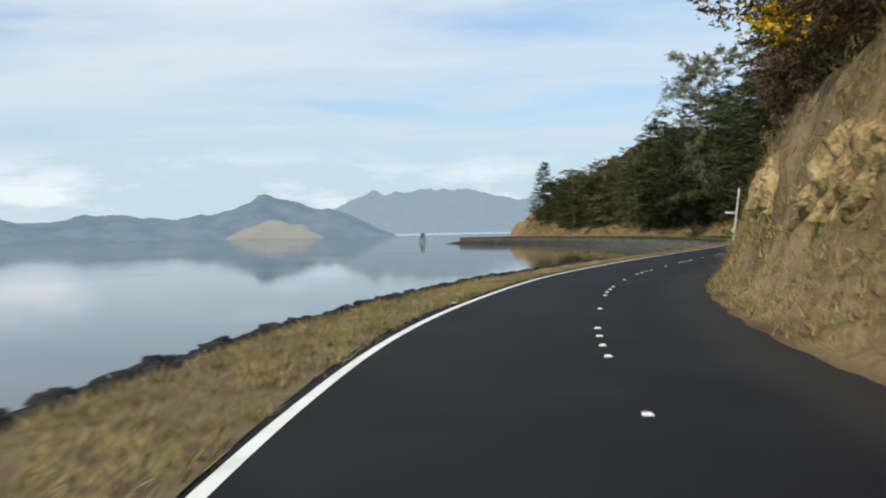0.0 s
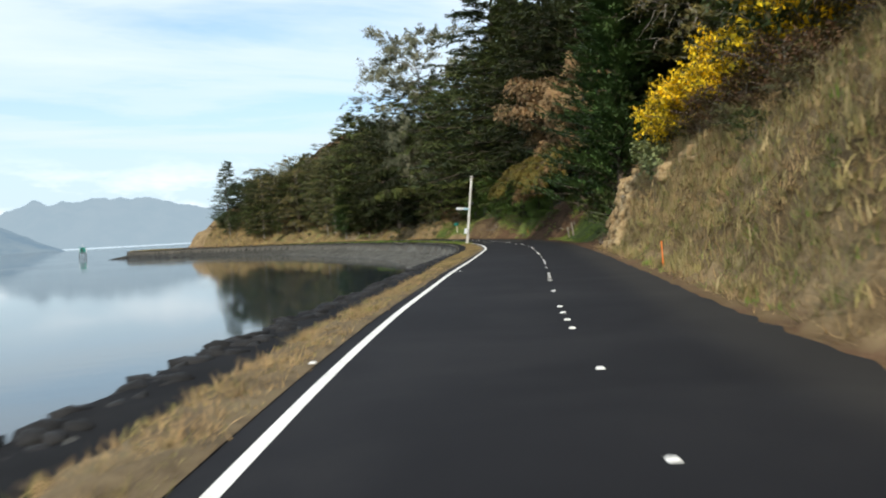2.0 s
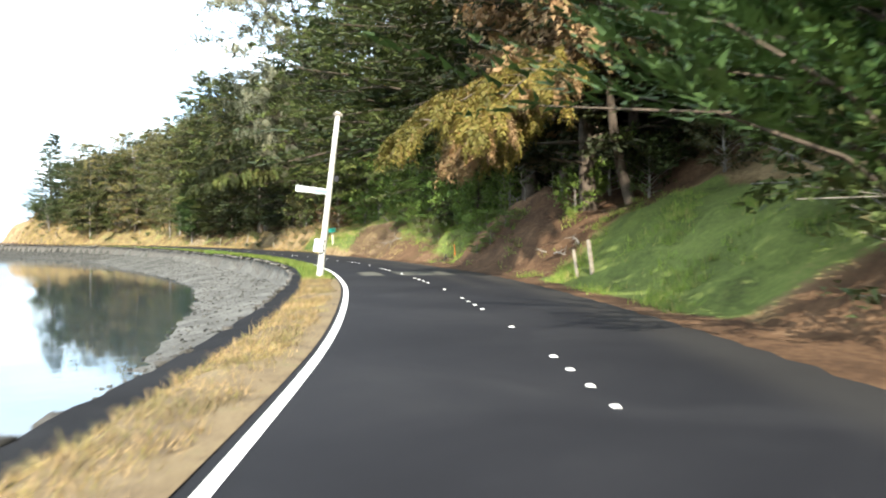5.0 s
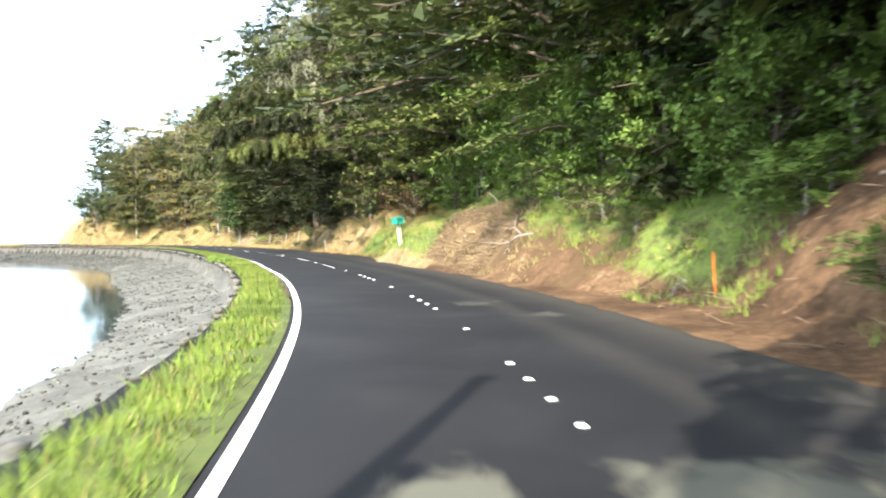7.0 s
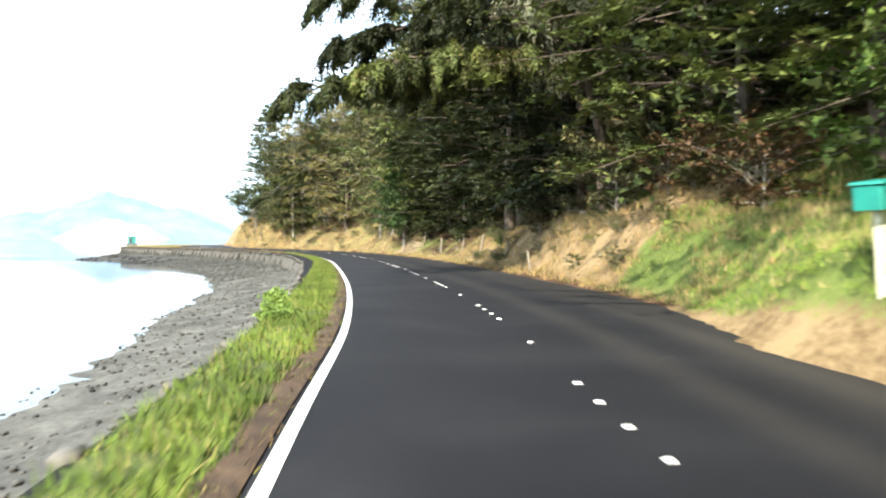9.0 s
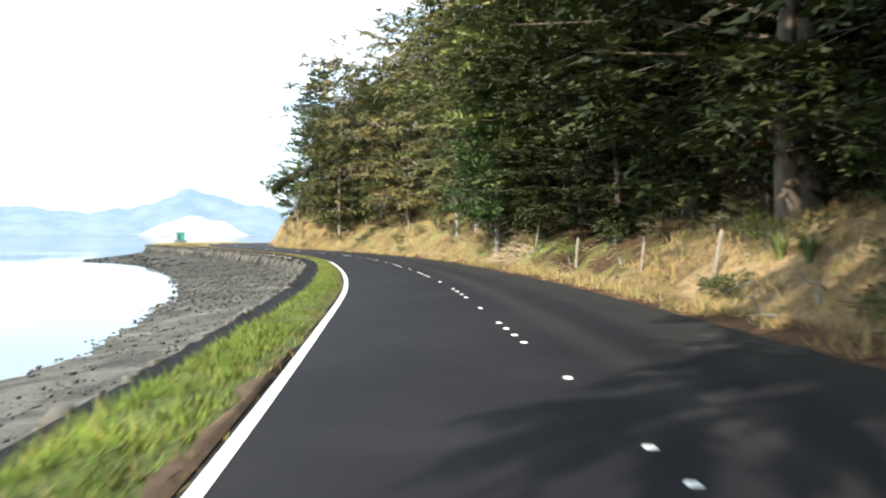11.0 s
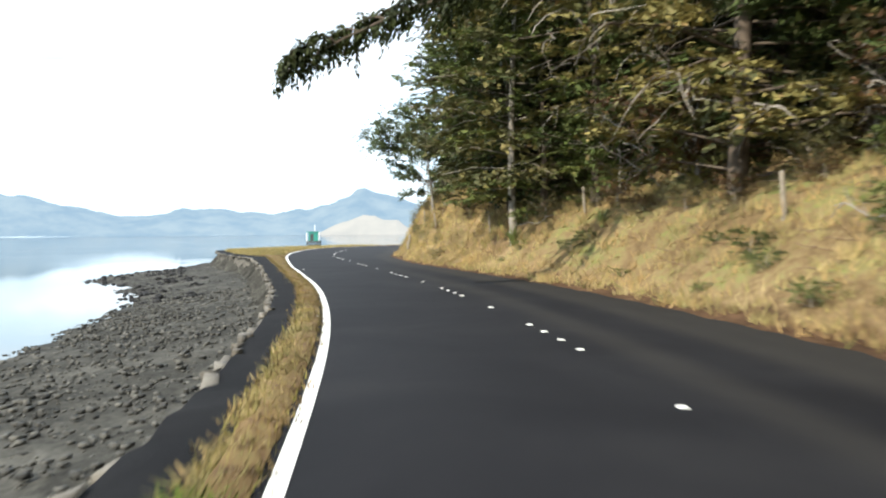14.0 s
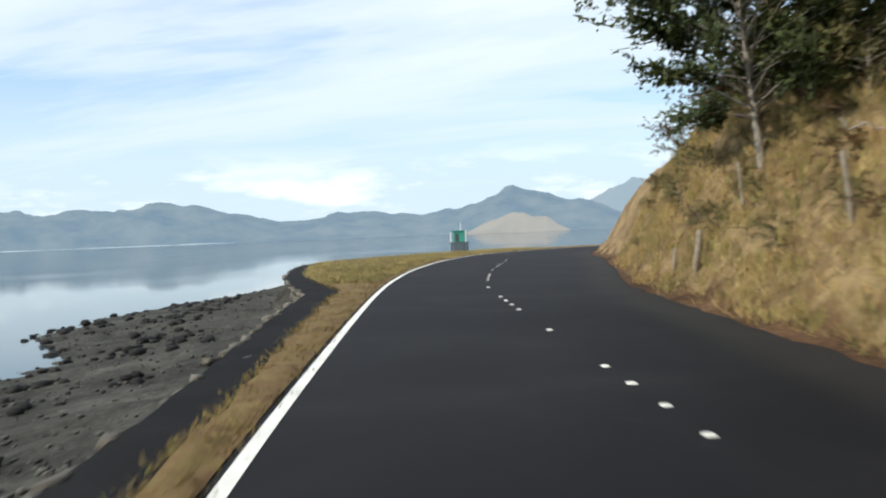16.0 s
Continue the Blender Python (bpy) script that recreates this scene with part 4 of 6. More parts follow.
def plant_s(model, s, u, tall, turn=0, wide=1.0, lean=(0, 0)):
    p = at(s, -road_w(s) - u)
    return plant(model, float(p[0]), float(p[1]), tall=tall, turn=turn, wide=wide, lean=lean)


# trees that stand out, one by one
plant("pine", 30.2, 231, top=22.8, turn=20)
plant("gum", 50.2, 136.2, tall=19, turn=40, wide=0.95, lean=(0, -15))
plant("sparse", 52.0, 136.5, tall=34, turn=160, wide=0.9, lean=(0, -9))
brown_tree = plant("brown", 43.0, 79.5, tall=14, turn=130, wide=1.2, lean=(0, -14))
plant("deep", 46.5, 95.5, tall=17, turn=150, wide=0.9)
plant("pine_b", 44.5, 88.5, tall=17.5, turn=10, wide=0.9)
plant("deep", 46.0, 84.0, tall=16, turn=250, wide=0.95)
plant("cypress_d", 45.3, 178.9, tall=17, turn=30, lean=(0, -3))
plant("cypress_d", 44.5, 182.0, tall=15, turn=140)
plant("fresh", 32.6, 62.6, tall=14.5, turn=30)
plant("fresh", 36.2, 65.5, tall=15, turn=200)
plant("clump", 29.6, 222.1, tall=6.6, turn=75, wide=0.95, lean=(0, -6))
plant("reach", 38.4, 205.2, tall=13, turn=20, wide=1.15)
plant("reach", 49.4, 150.5, tall=16, turn=110, wide=1.25)
plant("clump", 34.6, 225.5, tall=9.5, turn=205, wide=1.1)

rng = np.random.RandomState(42)
# tall dark pines up the hill behind the gum
for x, y, top in ((48.5, 104.0, 29), (50.0, 112.0, 36), (51.0, 110.5, 31), (54.0, 116.5, 32), (55.5, 109.0, 32)):
    plant("pine_b", x, y, top=top, turn=float(rng.uniform(0, 360)), wide=1.15)
# stout cypresses whose branches reach over the road
for x, y, top, wide, m in ((46.7, 90.2, 24, 1.0, "cypress_c"), (49.6, 94.5, 24, 1.05, "cypress_c"), (50.5, 171, 23.5, 1.1, "cypress_c"), (51, 182, 20, 1.0, "dull"), (49.5, 187, 19, 1.05, "cypress_a"), (46.4, 192.5, 18.5, 1.1, "dull"),
                           (41.6, 197.6, 19, 1.15, "dull"), (41.0, 204.5, 17, 1.1, "dull"), (43.5, 201, 18, 1.1, "cypress_b"), (50.6, 152, 21, 1.3, "cypress_c"), (51.5, 160.5, 18, 1.0, "cypress_c")):
    grown = plant(m, x, y, top=top, turn=float(rng.uniform(0, 360)), wide=wide)
    if (x, y) == (41.6, 197.6):
        road_cypress = grown
for s, u, tall in ((72, 10, 20), (92, 4.6, 17), (99, 5.2, 19), (104, 5.0, 18), (109, 11.0, 17)):
    plant_s("cypress_c", s, u, tall, float(rng.uniform(0, 360)), 1.08)


def overhang(tree, root, tip, seed, leafmat, full=1, first=0.35, leaf=0.19):
    """A long limb of a tree that reaches out over the road, its side shoots hanging at their ends."""
    rng = np.random.RandomState(seed)
    back = tree.matrix_basis.inverted()
    root, tip = np.array(root), np.array(tip)
    tv, tf, B, A, Ls = [], [], [], [], []

    def shoot(p0, p1, droop, r, sides):
        q = np.linspace(0, 1, 9)[:, None]
        pts = p0 + (p1 - p0) * q
        pts[:, 2] += droop * 1.9 * q[:, 0] * (1 - q[:, 0])
        tube(tv, tf, [back @ Vector(p) for p in pts], [r * (1.1 - 0.95 * k) for k in np.linspace(0, 1, 9)], sides)
        return pts

    def leaf_up(pts, first, n):
        for k in np.linspace(first, 0.99, n):
            i = min(int(k * 8), 7)
            f = k * 8 - i
            p = pts[i] * (1 - f) + pts[i + 1] * f
            d = (pts[i + 1] - pts[i]) / np.linalg.norm(pts[i + 1] - pts[i])
            d = d * 0.8 + rng.normal(0, 0.35, 3)
            d[2] -= 0.45
            B.append(p)
            A.append(d)
            Ls.append(rng.uniform(0.28, 0.55))

    main = shoot(root, tip, 2.4, 0.09, 6)
    leaf_up(main, first, 34 * full)
    for k, reach in ((0.38, 2.2), (0.46, 2.4), (0.54, 2.0), (0.60, 2.2), (0.66, 1.9), (0.72, 1.9), (0.78, 1.6), (0.84, 1.5), (0.89, 1.2), (0.94, 0.9)) * full:
        i = min(int(k * 8), 7)
        f = k * 8 - i
        p = main[i] * (1 - f) + main[i + 1] * f
        d = (tip - root) / np.linalg.norm(tip - root)
        side = np.array([-d[1], d[0], 0]) * rng.choice([-1, 1]) * rng.uniform(0.2, 0.6) * full
        end = p + (d * 0.75 + side) * reach * np.array([1, 1, 0]) - np.array([0, 0, reach * rng.uniform(0.25, 0.6)])
        leaf_up(shoot(p, end, 0.7, 0.025, 4), 0.2, 22 * full)
    new("limb", mesh_of("limb", tv, tf, M_BARK, True)).parent = tree
    v, age, nor = sprays(rng, np.array(B), np.array(A), np.array(Ls), 16 if leaf > 0.15 else 26, leaf, leaf * 0.42, 0.5, 0.05, np.array(B) - np.array([0, 0, 0.25]))
    m = np.array(back)
    me = fast_mesh("limb_foliage", v @ m[:3, :3].T + m[:3, 3], np.arange(len(v)).reshape(-1, 3), leafmat, normals=unit(nor @ m[:3, :3].T))
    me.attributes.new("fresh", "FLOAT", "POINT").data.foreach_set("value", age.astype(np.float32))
    new("limb_foliage", me).parent = tree


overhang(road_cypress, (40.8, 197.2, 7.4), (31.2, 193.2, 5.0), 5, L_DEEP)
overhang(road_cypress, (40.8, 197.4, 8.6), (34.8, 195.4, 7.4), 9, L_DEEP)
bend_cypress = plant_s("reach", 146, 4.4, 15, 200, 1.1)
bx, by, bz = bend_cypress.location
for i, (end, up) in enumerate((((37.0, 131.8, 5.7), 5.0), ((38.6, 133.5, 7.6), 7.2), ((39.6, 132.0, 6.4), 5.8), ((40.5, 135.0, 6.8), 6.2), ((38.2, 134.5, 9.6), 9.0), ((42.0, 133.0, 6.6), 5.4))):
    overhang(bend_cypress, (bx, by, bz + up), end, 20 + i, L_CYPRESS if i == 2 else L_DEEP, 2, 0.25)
bough_z = ground_z(43.0, 79.5) + 5.4
for i, (tip, up, kind) in enumerate((((32.4, 79.4, 4.0), 0, L_GOLD), ((33.8, 77.0, 4.2), 0.5, L_GOLD), ((35.2, 80.6, 4.3), 0.8, L_GOLD), ((36.0, 78.4, 4.0), 0, L_GOLD),
                                      ((34.4, 78.2, 3.7), 0.2, L_BROWN), ((37.4, 79.8, 4.2), 0.4, L_GOLD), ((36.6, 81.2, 3.9), -0.3, L_BROWN))):
    overhang(brown_tree, (42.2, 79.3, bough_z + up), tip, 3 + 4 * i, kind, 2, 0.42, 0.125)
plant("brown", 43.2, 84.0, tall=8.5, turn=40, wide=1.25)

plant_s("sapling", 179.4, 1.9, 9, 70)
plant("cypress_d", 35.4, 206.4, top=18, turn=120, wide=1.1)

# how high the wood stands over the bay's head, by bearing: it falls towards the headland
ridge = table([(5, 0.075), (7.4, 0.080), (10.9, 0.094), (13.2, 0.116), (16.3, 0.150), (18, 0.19), (20, 0.26), (23, 0.40), (40, 0.6)])


def under_ridge(s, u, tall):
    p = at(s, -road_w(s) - u)
    x, y = float(p[0]), float(p[1])
    dist = math.hypot(x - 9.5, y - 34.6)
    top = 1.4 + dist * float(ridge(math.degrees(math.atan2(x - 9.5, y - 34.6))))
    return min(tall, top - ground_z(x, y))


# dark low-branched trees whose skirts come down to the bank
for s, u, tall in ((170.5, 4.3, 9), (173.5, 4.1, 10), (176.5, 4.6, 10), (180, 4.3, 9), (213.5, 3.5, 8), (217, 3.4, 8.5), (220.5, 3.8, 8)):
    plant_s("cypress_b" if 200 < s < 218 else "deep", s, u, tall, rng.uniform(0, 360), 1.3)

for x, y, tall in ((31.4, 61.6, 2.6), (33.2, 63.4, 3.2), (34.6, 62.2, 3.4)):
    plant("green", x, y, tall=tall, turn=float(rng.uniform(0, 360)))

front = ["cypress_a", "cypress_b", "deep", "cypress_b", "dull", "cypress_a", "deep"]
back = ["back_a", "back_a", "back_b"]
front_u = table([(58, 9), (66, 8.5), (76, 9.8), (86, 9), (92, 6.8), (104, 5.2), (111, 5.2), (116, 7.5), (124, 7.5), (129, 4.6), (140, 4.6), (160, 5.4), (178, 7.4), (192, 7.6), (204, 7.2), (212, 5.6), (222, 7), (240, 9)])
front_h = table([(58, 18), (70, 23), (90, 22), (104, 19), (118, 15), (128, 17), (134, 20), (146, 20), (152, 16), (165, 17), (185, 15), (200, 14), (215, 12), (240, 11)])
for i, s in enumerate(np.arange(66, 220, 4.4)):
    m = front[rng.randint(len(front))]
    # the darkest leaf colour paints the shade under the canopy along here
    if 147 < s < 168:
        m = "deep"
    if 106 < s < 138:
        m = ["tier", "golden", "tier", "tier"][i % 4]
    if 184 < s < 207:
        m = ["dull", "cypress_a"][i % 2]
    if 66 < s < 80:
        m = ["deep", "pine_b"][i % 2]
    if 84 < s < 106:
        m = ["deep", "pine_b"][i % 2]
    s1, u1 = s + rng.uniform(-1.2, 1.2), float(front_u(s)) + rng.uniform(-0.4, 1.8)
    plant_s(m, s1, u1, max(under_ridge(s1, u1, float(front_h(s)) * rng.uniform(0.78, 1.12)), 4), rng.uniform(0, 360), rng.uniform(0.9, 1.1) * (0.85 if m == "pine_b" else 1))
for x, y, top, m in ((48.5, 172, 24, "cypress_a"), (46.5, 192, 18, "cypress_b"), (56, 184, 25, "pine_b"), (33.5, 230, 15, "back_a"), (37, 224, 16, "back_a"), (36, 236, 16, "back_b"), (35.8, 218.5, 15, "cypress_a"), (37.5, 213, 15, "cypress_b"), (36.4, 218.6, 15, "cypress_b"), (36.6, 224, 16.5, "cypress_a"), (38.2, 210, 16, "cypress_c"), (36.2, 213.4, 14, "deep"), (35.2, 221.8, 16, "deep"), (35.6, 216.2, 15, "deep"), (38.5, 219.5, 17, "deep"), (41, 207, 16, "cypress_a")):
    plant(m, x, y, top=top, turn=float(rng.uniform(0, 360)))
for s in np.arange(46, 240, 6.2):
    for u, tall in ((10.5, 13), (15.5, 16), (23, 18)):
        if s < 60 and u < 15:
            tall *= 0.6
        m, s1, u1, turn1, wide1 = back[rng.randint(3)], s + rng.uniform(-2, 2), u + rng.uniform(-1.5, 2), rng.uniform(0, 360), rng.uniform(1.0, 1.25)
        tall1 = tall * rng.uniform(0.8, 1.15) * (0.8 if s > 215 else 0.72 if 132 < s < 178 else 1)
        if s1 > 120:
            tall1 = under_ridge(s1, u1, tall1)
        if tall1 > 3:
            plant_s(m, s1, u1, tall1, turn1, wide1)
for s in np.arange(66, 224, 3.0):
    if 109 < s < 128 and rng.rand() < 0.7:
        continue
    pick = ["green", "bush", "oliveb", "green"] if s < 132 else ["green", "oliveb", "rust", "green"]
    plant_s(pick[rng.randint(4)], s + rng.uniform(-1.2, 1.2), float(front_u(s)) - 1.1 + rng.uniform(-0.4, 1.6), rng.uniform(1.6, 3.4), rng.uniform(0, 360))
for s, u, tall in ((96.7, 2.2, 0.9), (97.4, 1.8, 0.8), (96.2, 2.7, 0.9), (100.7, 3.0, 1.0), (101.4, 3.3, 1.2)):
    plant_s("bush", s, u, tall, rng.uniform(0, 360), 1.5)
for s, u, tall in ((117.5, 4.4, 8), (115.4, 4.8, 7), (118, 6.5, 5), (120.5, 6.8, 6), (104, 3.8, 5), (107.5, 3.8, 6), (112, 4.4, 5.5), (102, 3.4, 4), (105.8, 3.3, 4.2), (109.6, 3.5, 4.6), (111, 3.2, 3.4), (114.2, 3.8, 5)):
    plant_s("ivy", s, u, tall, rng.uniform(0, 360), 0.95)
for i in range(22):                                                          # low green growth on the slope below the ivy
    plant_s(["bush", "green", "oliveb"][i % 3], 100.8 + i * 0.58 + rng.uniform(-0.4, 0.4), rng.uniform(2.0, 3.8) + (1.2 if i < 7 else 0), rng.uniform(0.5, 1.1), rng.uniform(0, 360), 1.5)
for s, u, tall in ((123, 6.6, 3.5), (126, 5.2, 3), (99.5, 4.2, 2.2), (92, 4.0, 1.8)):
    plant_s("bush", s, u, tall, rng.uniform(0, 360))
for s in np.arange(5, 30, 2.1):
    plant_s("rust", s, 2.1 + rng.uniform(-0.2, 0.5), rng.uniform(1.1, 1.6), rng.uniform(0, 360))
for s, u, tall in ((11, 2.6, 2.6), (13, 3.4, 3.0), (15.2, 2.5, 2.6), (17.4, 3.2, 3.0), (19.6, 2.6, 2.8), (22, 3.2, 3.0), (24.4, 2.8, 2.8), (27, 3.2, 3.0)):
    plant_s(["rust", "gorse", "oliveb"][int(s) % 3], s, u + 0.3, tall * 0.72, rng.uniform(0, 360), 1.1)
# scrub, gorse and big leaves over the first bank
for s in np.arange(-8, 56, 2.8):
    plant_s("rust", s, (2.4 if s < 26 else 3.2) + rng.uniform(-0.5, 0.9), rng.uniform(1.5, 2.8) * (0.55 if 36 < s < 56 else 1), rng.uniform(0, 360))
    plant_s(["rust", "oliveb", "green"][rng.randint(3)], s + 1, 5.6 + rng.uniform(-0.8, 0.9), rng.uniform(2.2, 4.0), rng.uniform(0, 360))
for s, u, tall in ((21, 4.6, 2.2), (44, 5.4, 2.8), (47, 5.0, 3.0), (50.5, 4.8, 2.6), (54, 4.4, 2.4), (57, 4.2, 2.2), (48.5, 6.4, 3.2), (53, 6.2, 3.0), (55.4, 3.5, 2.3), (56.8, 3.5, 2.3), (58.2, 3.6, 2.2), (59.4, 3.9, 2.0), (59.5, 5.0, 2.4), (58.5, 6.0, 2.8), (61.5, 6.0, 2.6)):
    plant_s("gorse", s, u, tall, rng.uniform(0, 360))
for i in range(18):                                                          # dark scrub between the gorse and the grass
    plant_s(["rust", "green", "rust", "oliveb"][i % 4], 33 + i * 1.25 + rng.uniform(-0.4, 0.4), rng.uniform(2.5, 3.5), rng.uniform(0.6, 1.0), rng.uniform(0, 360), 1.2)
for s, u, tall in ((56.6, 2.4, 1.3), (57.8, 2.3, 1.4), (59.0, 2.4, 1.2)):
    plant_s("bigleaf", s, u, tall, rng.uniform(0, 360))
for s in np.arange(-10, 44, 6.5):
    plant_s(["back_a", "back_b"][rng.randint(2)], s, 13 + rng.uniform(-2, 4), rng.uniform(7, 11), rng.uniform(0, 360))
for s in np.arange(222, 250, 1.9):
    plant_s(["green", "oliveb", "rust", "green"][rng.randint(4)], s, 3.4 + rng.uniform(-0.6, 1.6), rng.uniform(0.8, 1.6), rng.uniform(0, 360))
    plant_s(["green", "oliveb", "green"][rng.randint(3)], s + 1, 5.4 + rng.uniform(-0.8, 1.6), rng.uniform(1.6, 3.0), rng.uniform(0, 360))
for s in np.arange(220, 248, 0.9):
    plant_s(["rust", "oliveb", "oliveb"][rng.randint(3)], s, rng.uniform(0.9, 3.2), rng.uniform(0.35, 0.75), rng.uniform(0, 360))
for i in range(30):                                                          # dark growth that breaks the foot of the wood
    s = rng.uniform(132, 164) if i % 3 else rng.uniform(196, 213)
    plant_s(["green", "green", "oliveb"][i % 3], s, rng.uniform(1.1, 2.4), rng.uniform(0.5, 1.2) * 0.5, rng.uniform(0, 360), 1.3)
for s in np.arange(134, 222, 2.0):
    plant_s(["rust", "oliveb", "green"][rng.randint(3)], s, rng.uniform(2.2, 4.4), rng.uniform(0.5, 1.1), rng.uniform(0, 360))
    plant_s(["green", "oliveb", "green", "oliveb"][rng.randint(4)], s + 1, rng.uniform(4.4, 7.0), rng.uniform(0.7, 1.7), rng.uniform(0, 360))


# ---- road marks ----
def part(name, me, parent, label=""):
    ob = new(name, me)
    ob.parent = parent
    if label:
        tagged(ob, label)
    return ob


def box(verts, faces, cx, cy, cz, sx, sy, sz, taper=1.0, bev=0.0):
    """A block with bevelled upright edges."""
    b2 = len(verts)
    e = bev
    ring = [(-sx / 2 + e, -sy / 2), (sx / 2 - e, -sy / 2), (sx / 2, -sy / 2 + e), (sx / 2, sy / 2 - e), (sx / 2 - e, sy / 2), (-sx / 2 + e, sy / 2), (-sx / 2, sy / 2 - e), (-sx / 2, -sy / 2 + e)] if e else \
        [(-sx / 2, -sy / 2), (sx / 2, -sy / 2), (sx / 2, sy / 2), (-sx / 2, sy / 2)]
    n = len(ring)
    for z, k in ((cz - sz / 2, 1), (cz + sz / 2 - e * 0.7, taper), (cz + sz / 2, taper * (1 - (2 * e / max(sx, sy)) if e else 1))):
        for x, y in ring:
            verts.append((cx + x * k, cy + y * k, z))
    for r in range(2):
        for i in range(n):
            a, c = b2 + r * n + i, b2 + r * n + (i + 1) % n
            faces.append((a, c, c + n, a + n))
    faces.append(tuple(b2 + 2 * n + i for i in range(n)))
    faces.append(tuple(b2 + i for i in reversed(range(n))))


mv, mf = [], []
box(mv, mf, 0, 0, 0.008, 0.095, 0.09, 0.014, 0.86, 0.012)
mark_me = mesh_of("marker", mv, mf, M_PAINT)
marks = new("lane_marks")
tagged(marks, "row of small white raised marks along the road's middle", "road marking", kind="structure")
beat = table([(-4, -25), (0, 9.3), (1, 18.1), (2, 26.6), (3, 35.2), (4, 44.1), (5, 52.35), (6, 60.7), (10, 94.6), (11, 103.0), (12, 111.7), (14, 128.8), (15, 137.3), (18, 159.6), (19, 168.35), (20, 177.0), (21, 185.4), (22, 194.2), (23, 202.2), (24, 209.8), (25, 219.0), (26, 228.1), (29, 256)])
mid_d = table([(9, -2.85), (15, -2.76), (19, -2.62), (28, -2.63), (35, -2.74), (44, -2.9), (47, -3.0), (54, -3.06), (61, -2.98), (95, -2.45), (102, -2.5), (112, -2.5), (121, -2.56), (135, -2.76), (150, -2.88), (168, -2.87), (185, -2.9), (189, -3.0), (194, -3.1), (202, -3.1), (220, -3.2), (228, -3.03), (234, -2.88), (250, -3.6)])
for k in range(-4, 29):
    for off in (0, 0.104, 0.208, 0.312, 0.655):
        s = float(beat(k + off))
        p = at(s, float(mid_d(s)), 0.0)
        q = at(s + 0.3, float(mid_d(s + 0.3)), 0.0)
        ob = part("mark", mark_me, marks)
        ob.matrix_basis = pose(p[0], p[1], 0, 0, 0, math.degrees(math.atan2(-(q[0] - p[0]), q[1] - p[1])))
for s, d in ((16.0, 0.24), (33.2, 0.33), (50.0, -0.22), (116.4, 0.18), (182.2, 0.18), (198.6, 0.18), (216.2, -0.28)):
    p, q = at(s, d), at(s + 0.3, d)
    ob = part("mark", mark_me, marks)
    ob.matrix_basis = pose(p[0], p[1], 0.004 if d < 0.2 else 0.02, 0, 0, math.degrees(math.atan2(-(q[0] - p[0]), q[1] - p[1])))


# ---- rock faces of the cut bank ----
def rock_face(label, s0, s1, z0, z1, out, seed, lean=0.35, cell=0.12, mat=None, amp=1.0):
    """Blocky rock standing out of the bank: stepped cells, each with its own tilt."""
    r = np.random.RandomState(seed)
    ns, nz = int((s1 - s0) / 0.11), int((z1 - z0) / 0.11)
    s, z = np.meshgrid(np.linspace(s0, s1, ns), np.linspace(z0, z1, nz), indexing="ij")
    k = int((s1 - s0) * (z1 - z0) / cell)
    cs, cz = r.uniform(s0, s1, k), r.uniform(z0, z1, k)
    wob_s, wob_z = s + 0.10 * fbm(s, z, 0.9, seed + 1), z + 0.10 * fbm(s, z, 0.8, seed + 2)
    near = (((wob_s[..., None] - cs) / 1.0) ** 2 + ((wob_z[..., None] - cz) / 0.75) ** 2).argmin(-1)
    stepv = r.uniform(-0.16, 0.18, k)[near] + r.uniform(-0.25, 0.25, k)[near] * (s - cs[near]) + r.uniform(-0.3, 0.3, k)[near] * (z - cz[near])
    edge = np.minimum.reduce([(s - s0) / 1.2, (s1 - s) / 1.2, (z1 - z) / 0.8, (z - z0) / 0.5 + (z0 < 0) * 2, np.ones_like(s)])
    edge = np.clip(edge + 0.55 * fbm(s, z, 1.0, seed + 5), 0, 1)
    stepv = stepv * amp
    u = verge_w(s) * 0.85 + lean * (z - 0) * 0.42 - (out + stepv + 0.10 * amp * fbm(s, z, 0.4, seed + 3)) * edge + 0.9 * (1 - edge)
    p = at(s.ravel(), (-road_w(s) - u).ravel())
    p[:, 2] = z.ravel() + 0.06 * fbm(s, z, 0.6, seed + 4).ravel()
    f = grid_faces(ns, nz)
    ob = new("rock_face", fast_mesh("rock_face", p, f, mat or M_ROCK, False))
    return tagged(ob, label, "rock", kind="structure")


M_PALEROCK = surface("pale_rock", [(0.34, (0.07, 0.043, 0.02)), (0.44, (0.25, 0.16, 0.072)), (0.54, (0.39, 0.275, 0.135)), (0.68, (0.52, 0.41, 0.25))], 1.6, 9, 0.92, 1.0, 0.12, fine_mix=0.5)
rock_face("yellow weathered rock face of the road cutting", 9.5, 15.0, 1.2, 3.4, -0.02, 3, 0.72, 0.06, None, 0.6)
rock_face("yellow weathered rock face beside dry grass", 17.6, 22.4, 1.5, 3.4, -0.02, 6, 0.72, 0.06, None, 0.6)
rock_face("pale broken rock outcrop at the bank's end", 59.6, 66.4, -0.1, 4.0, 0.10, 9, 0.85, 0.30, M_PALEROCK, 0.75)
rock_face("broken rock ledge near the bank's crest", 50.2, 53.4, 3.0, 4.2, 0.22, 14, 1.15, 0.22, M_PALEROCK, 0.8)
rock_face("broken rock ledge in the dry bank", 54.2, 57.8, 2.5, 4.0, 0.22, 17, 1.15, 0.22, M_PALEROCK, 0.8)


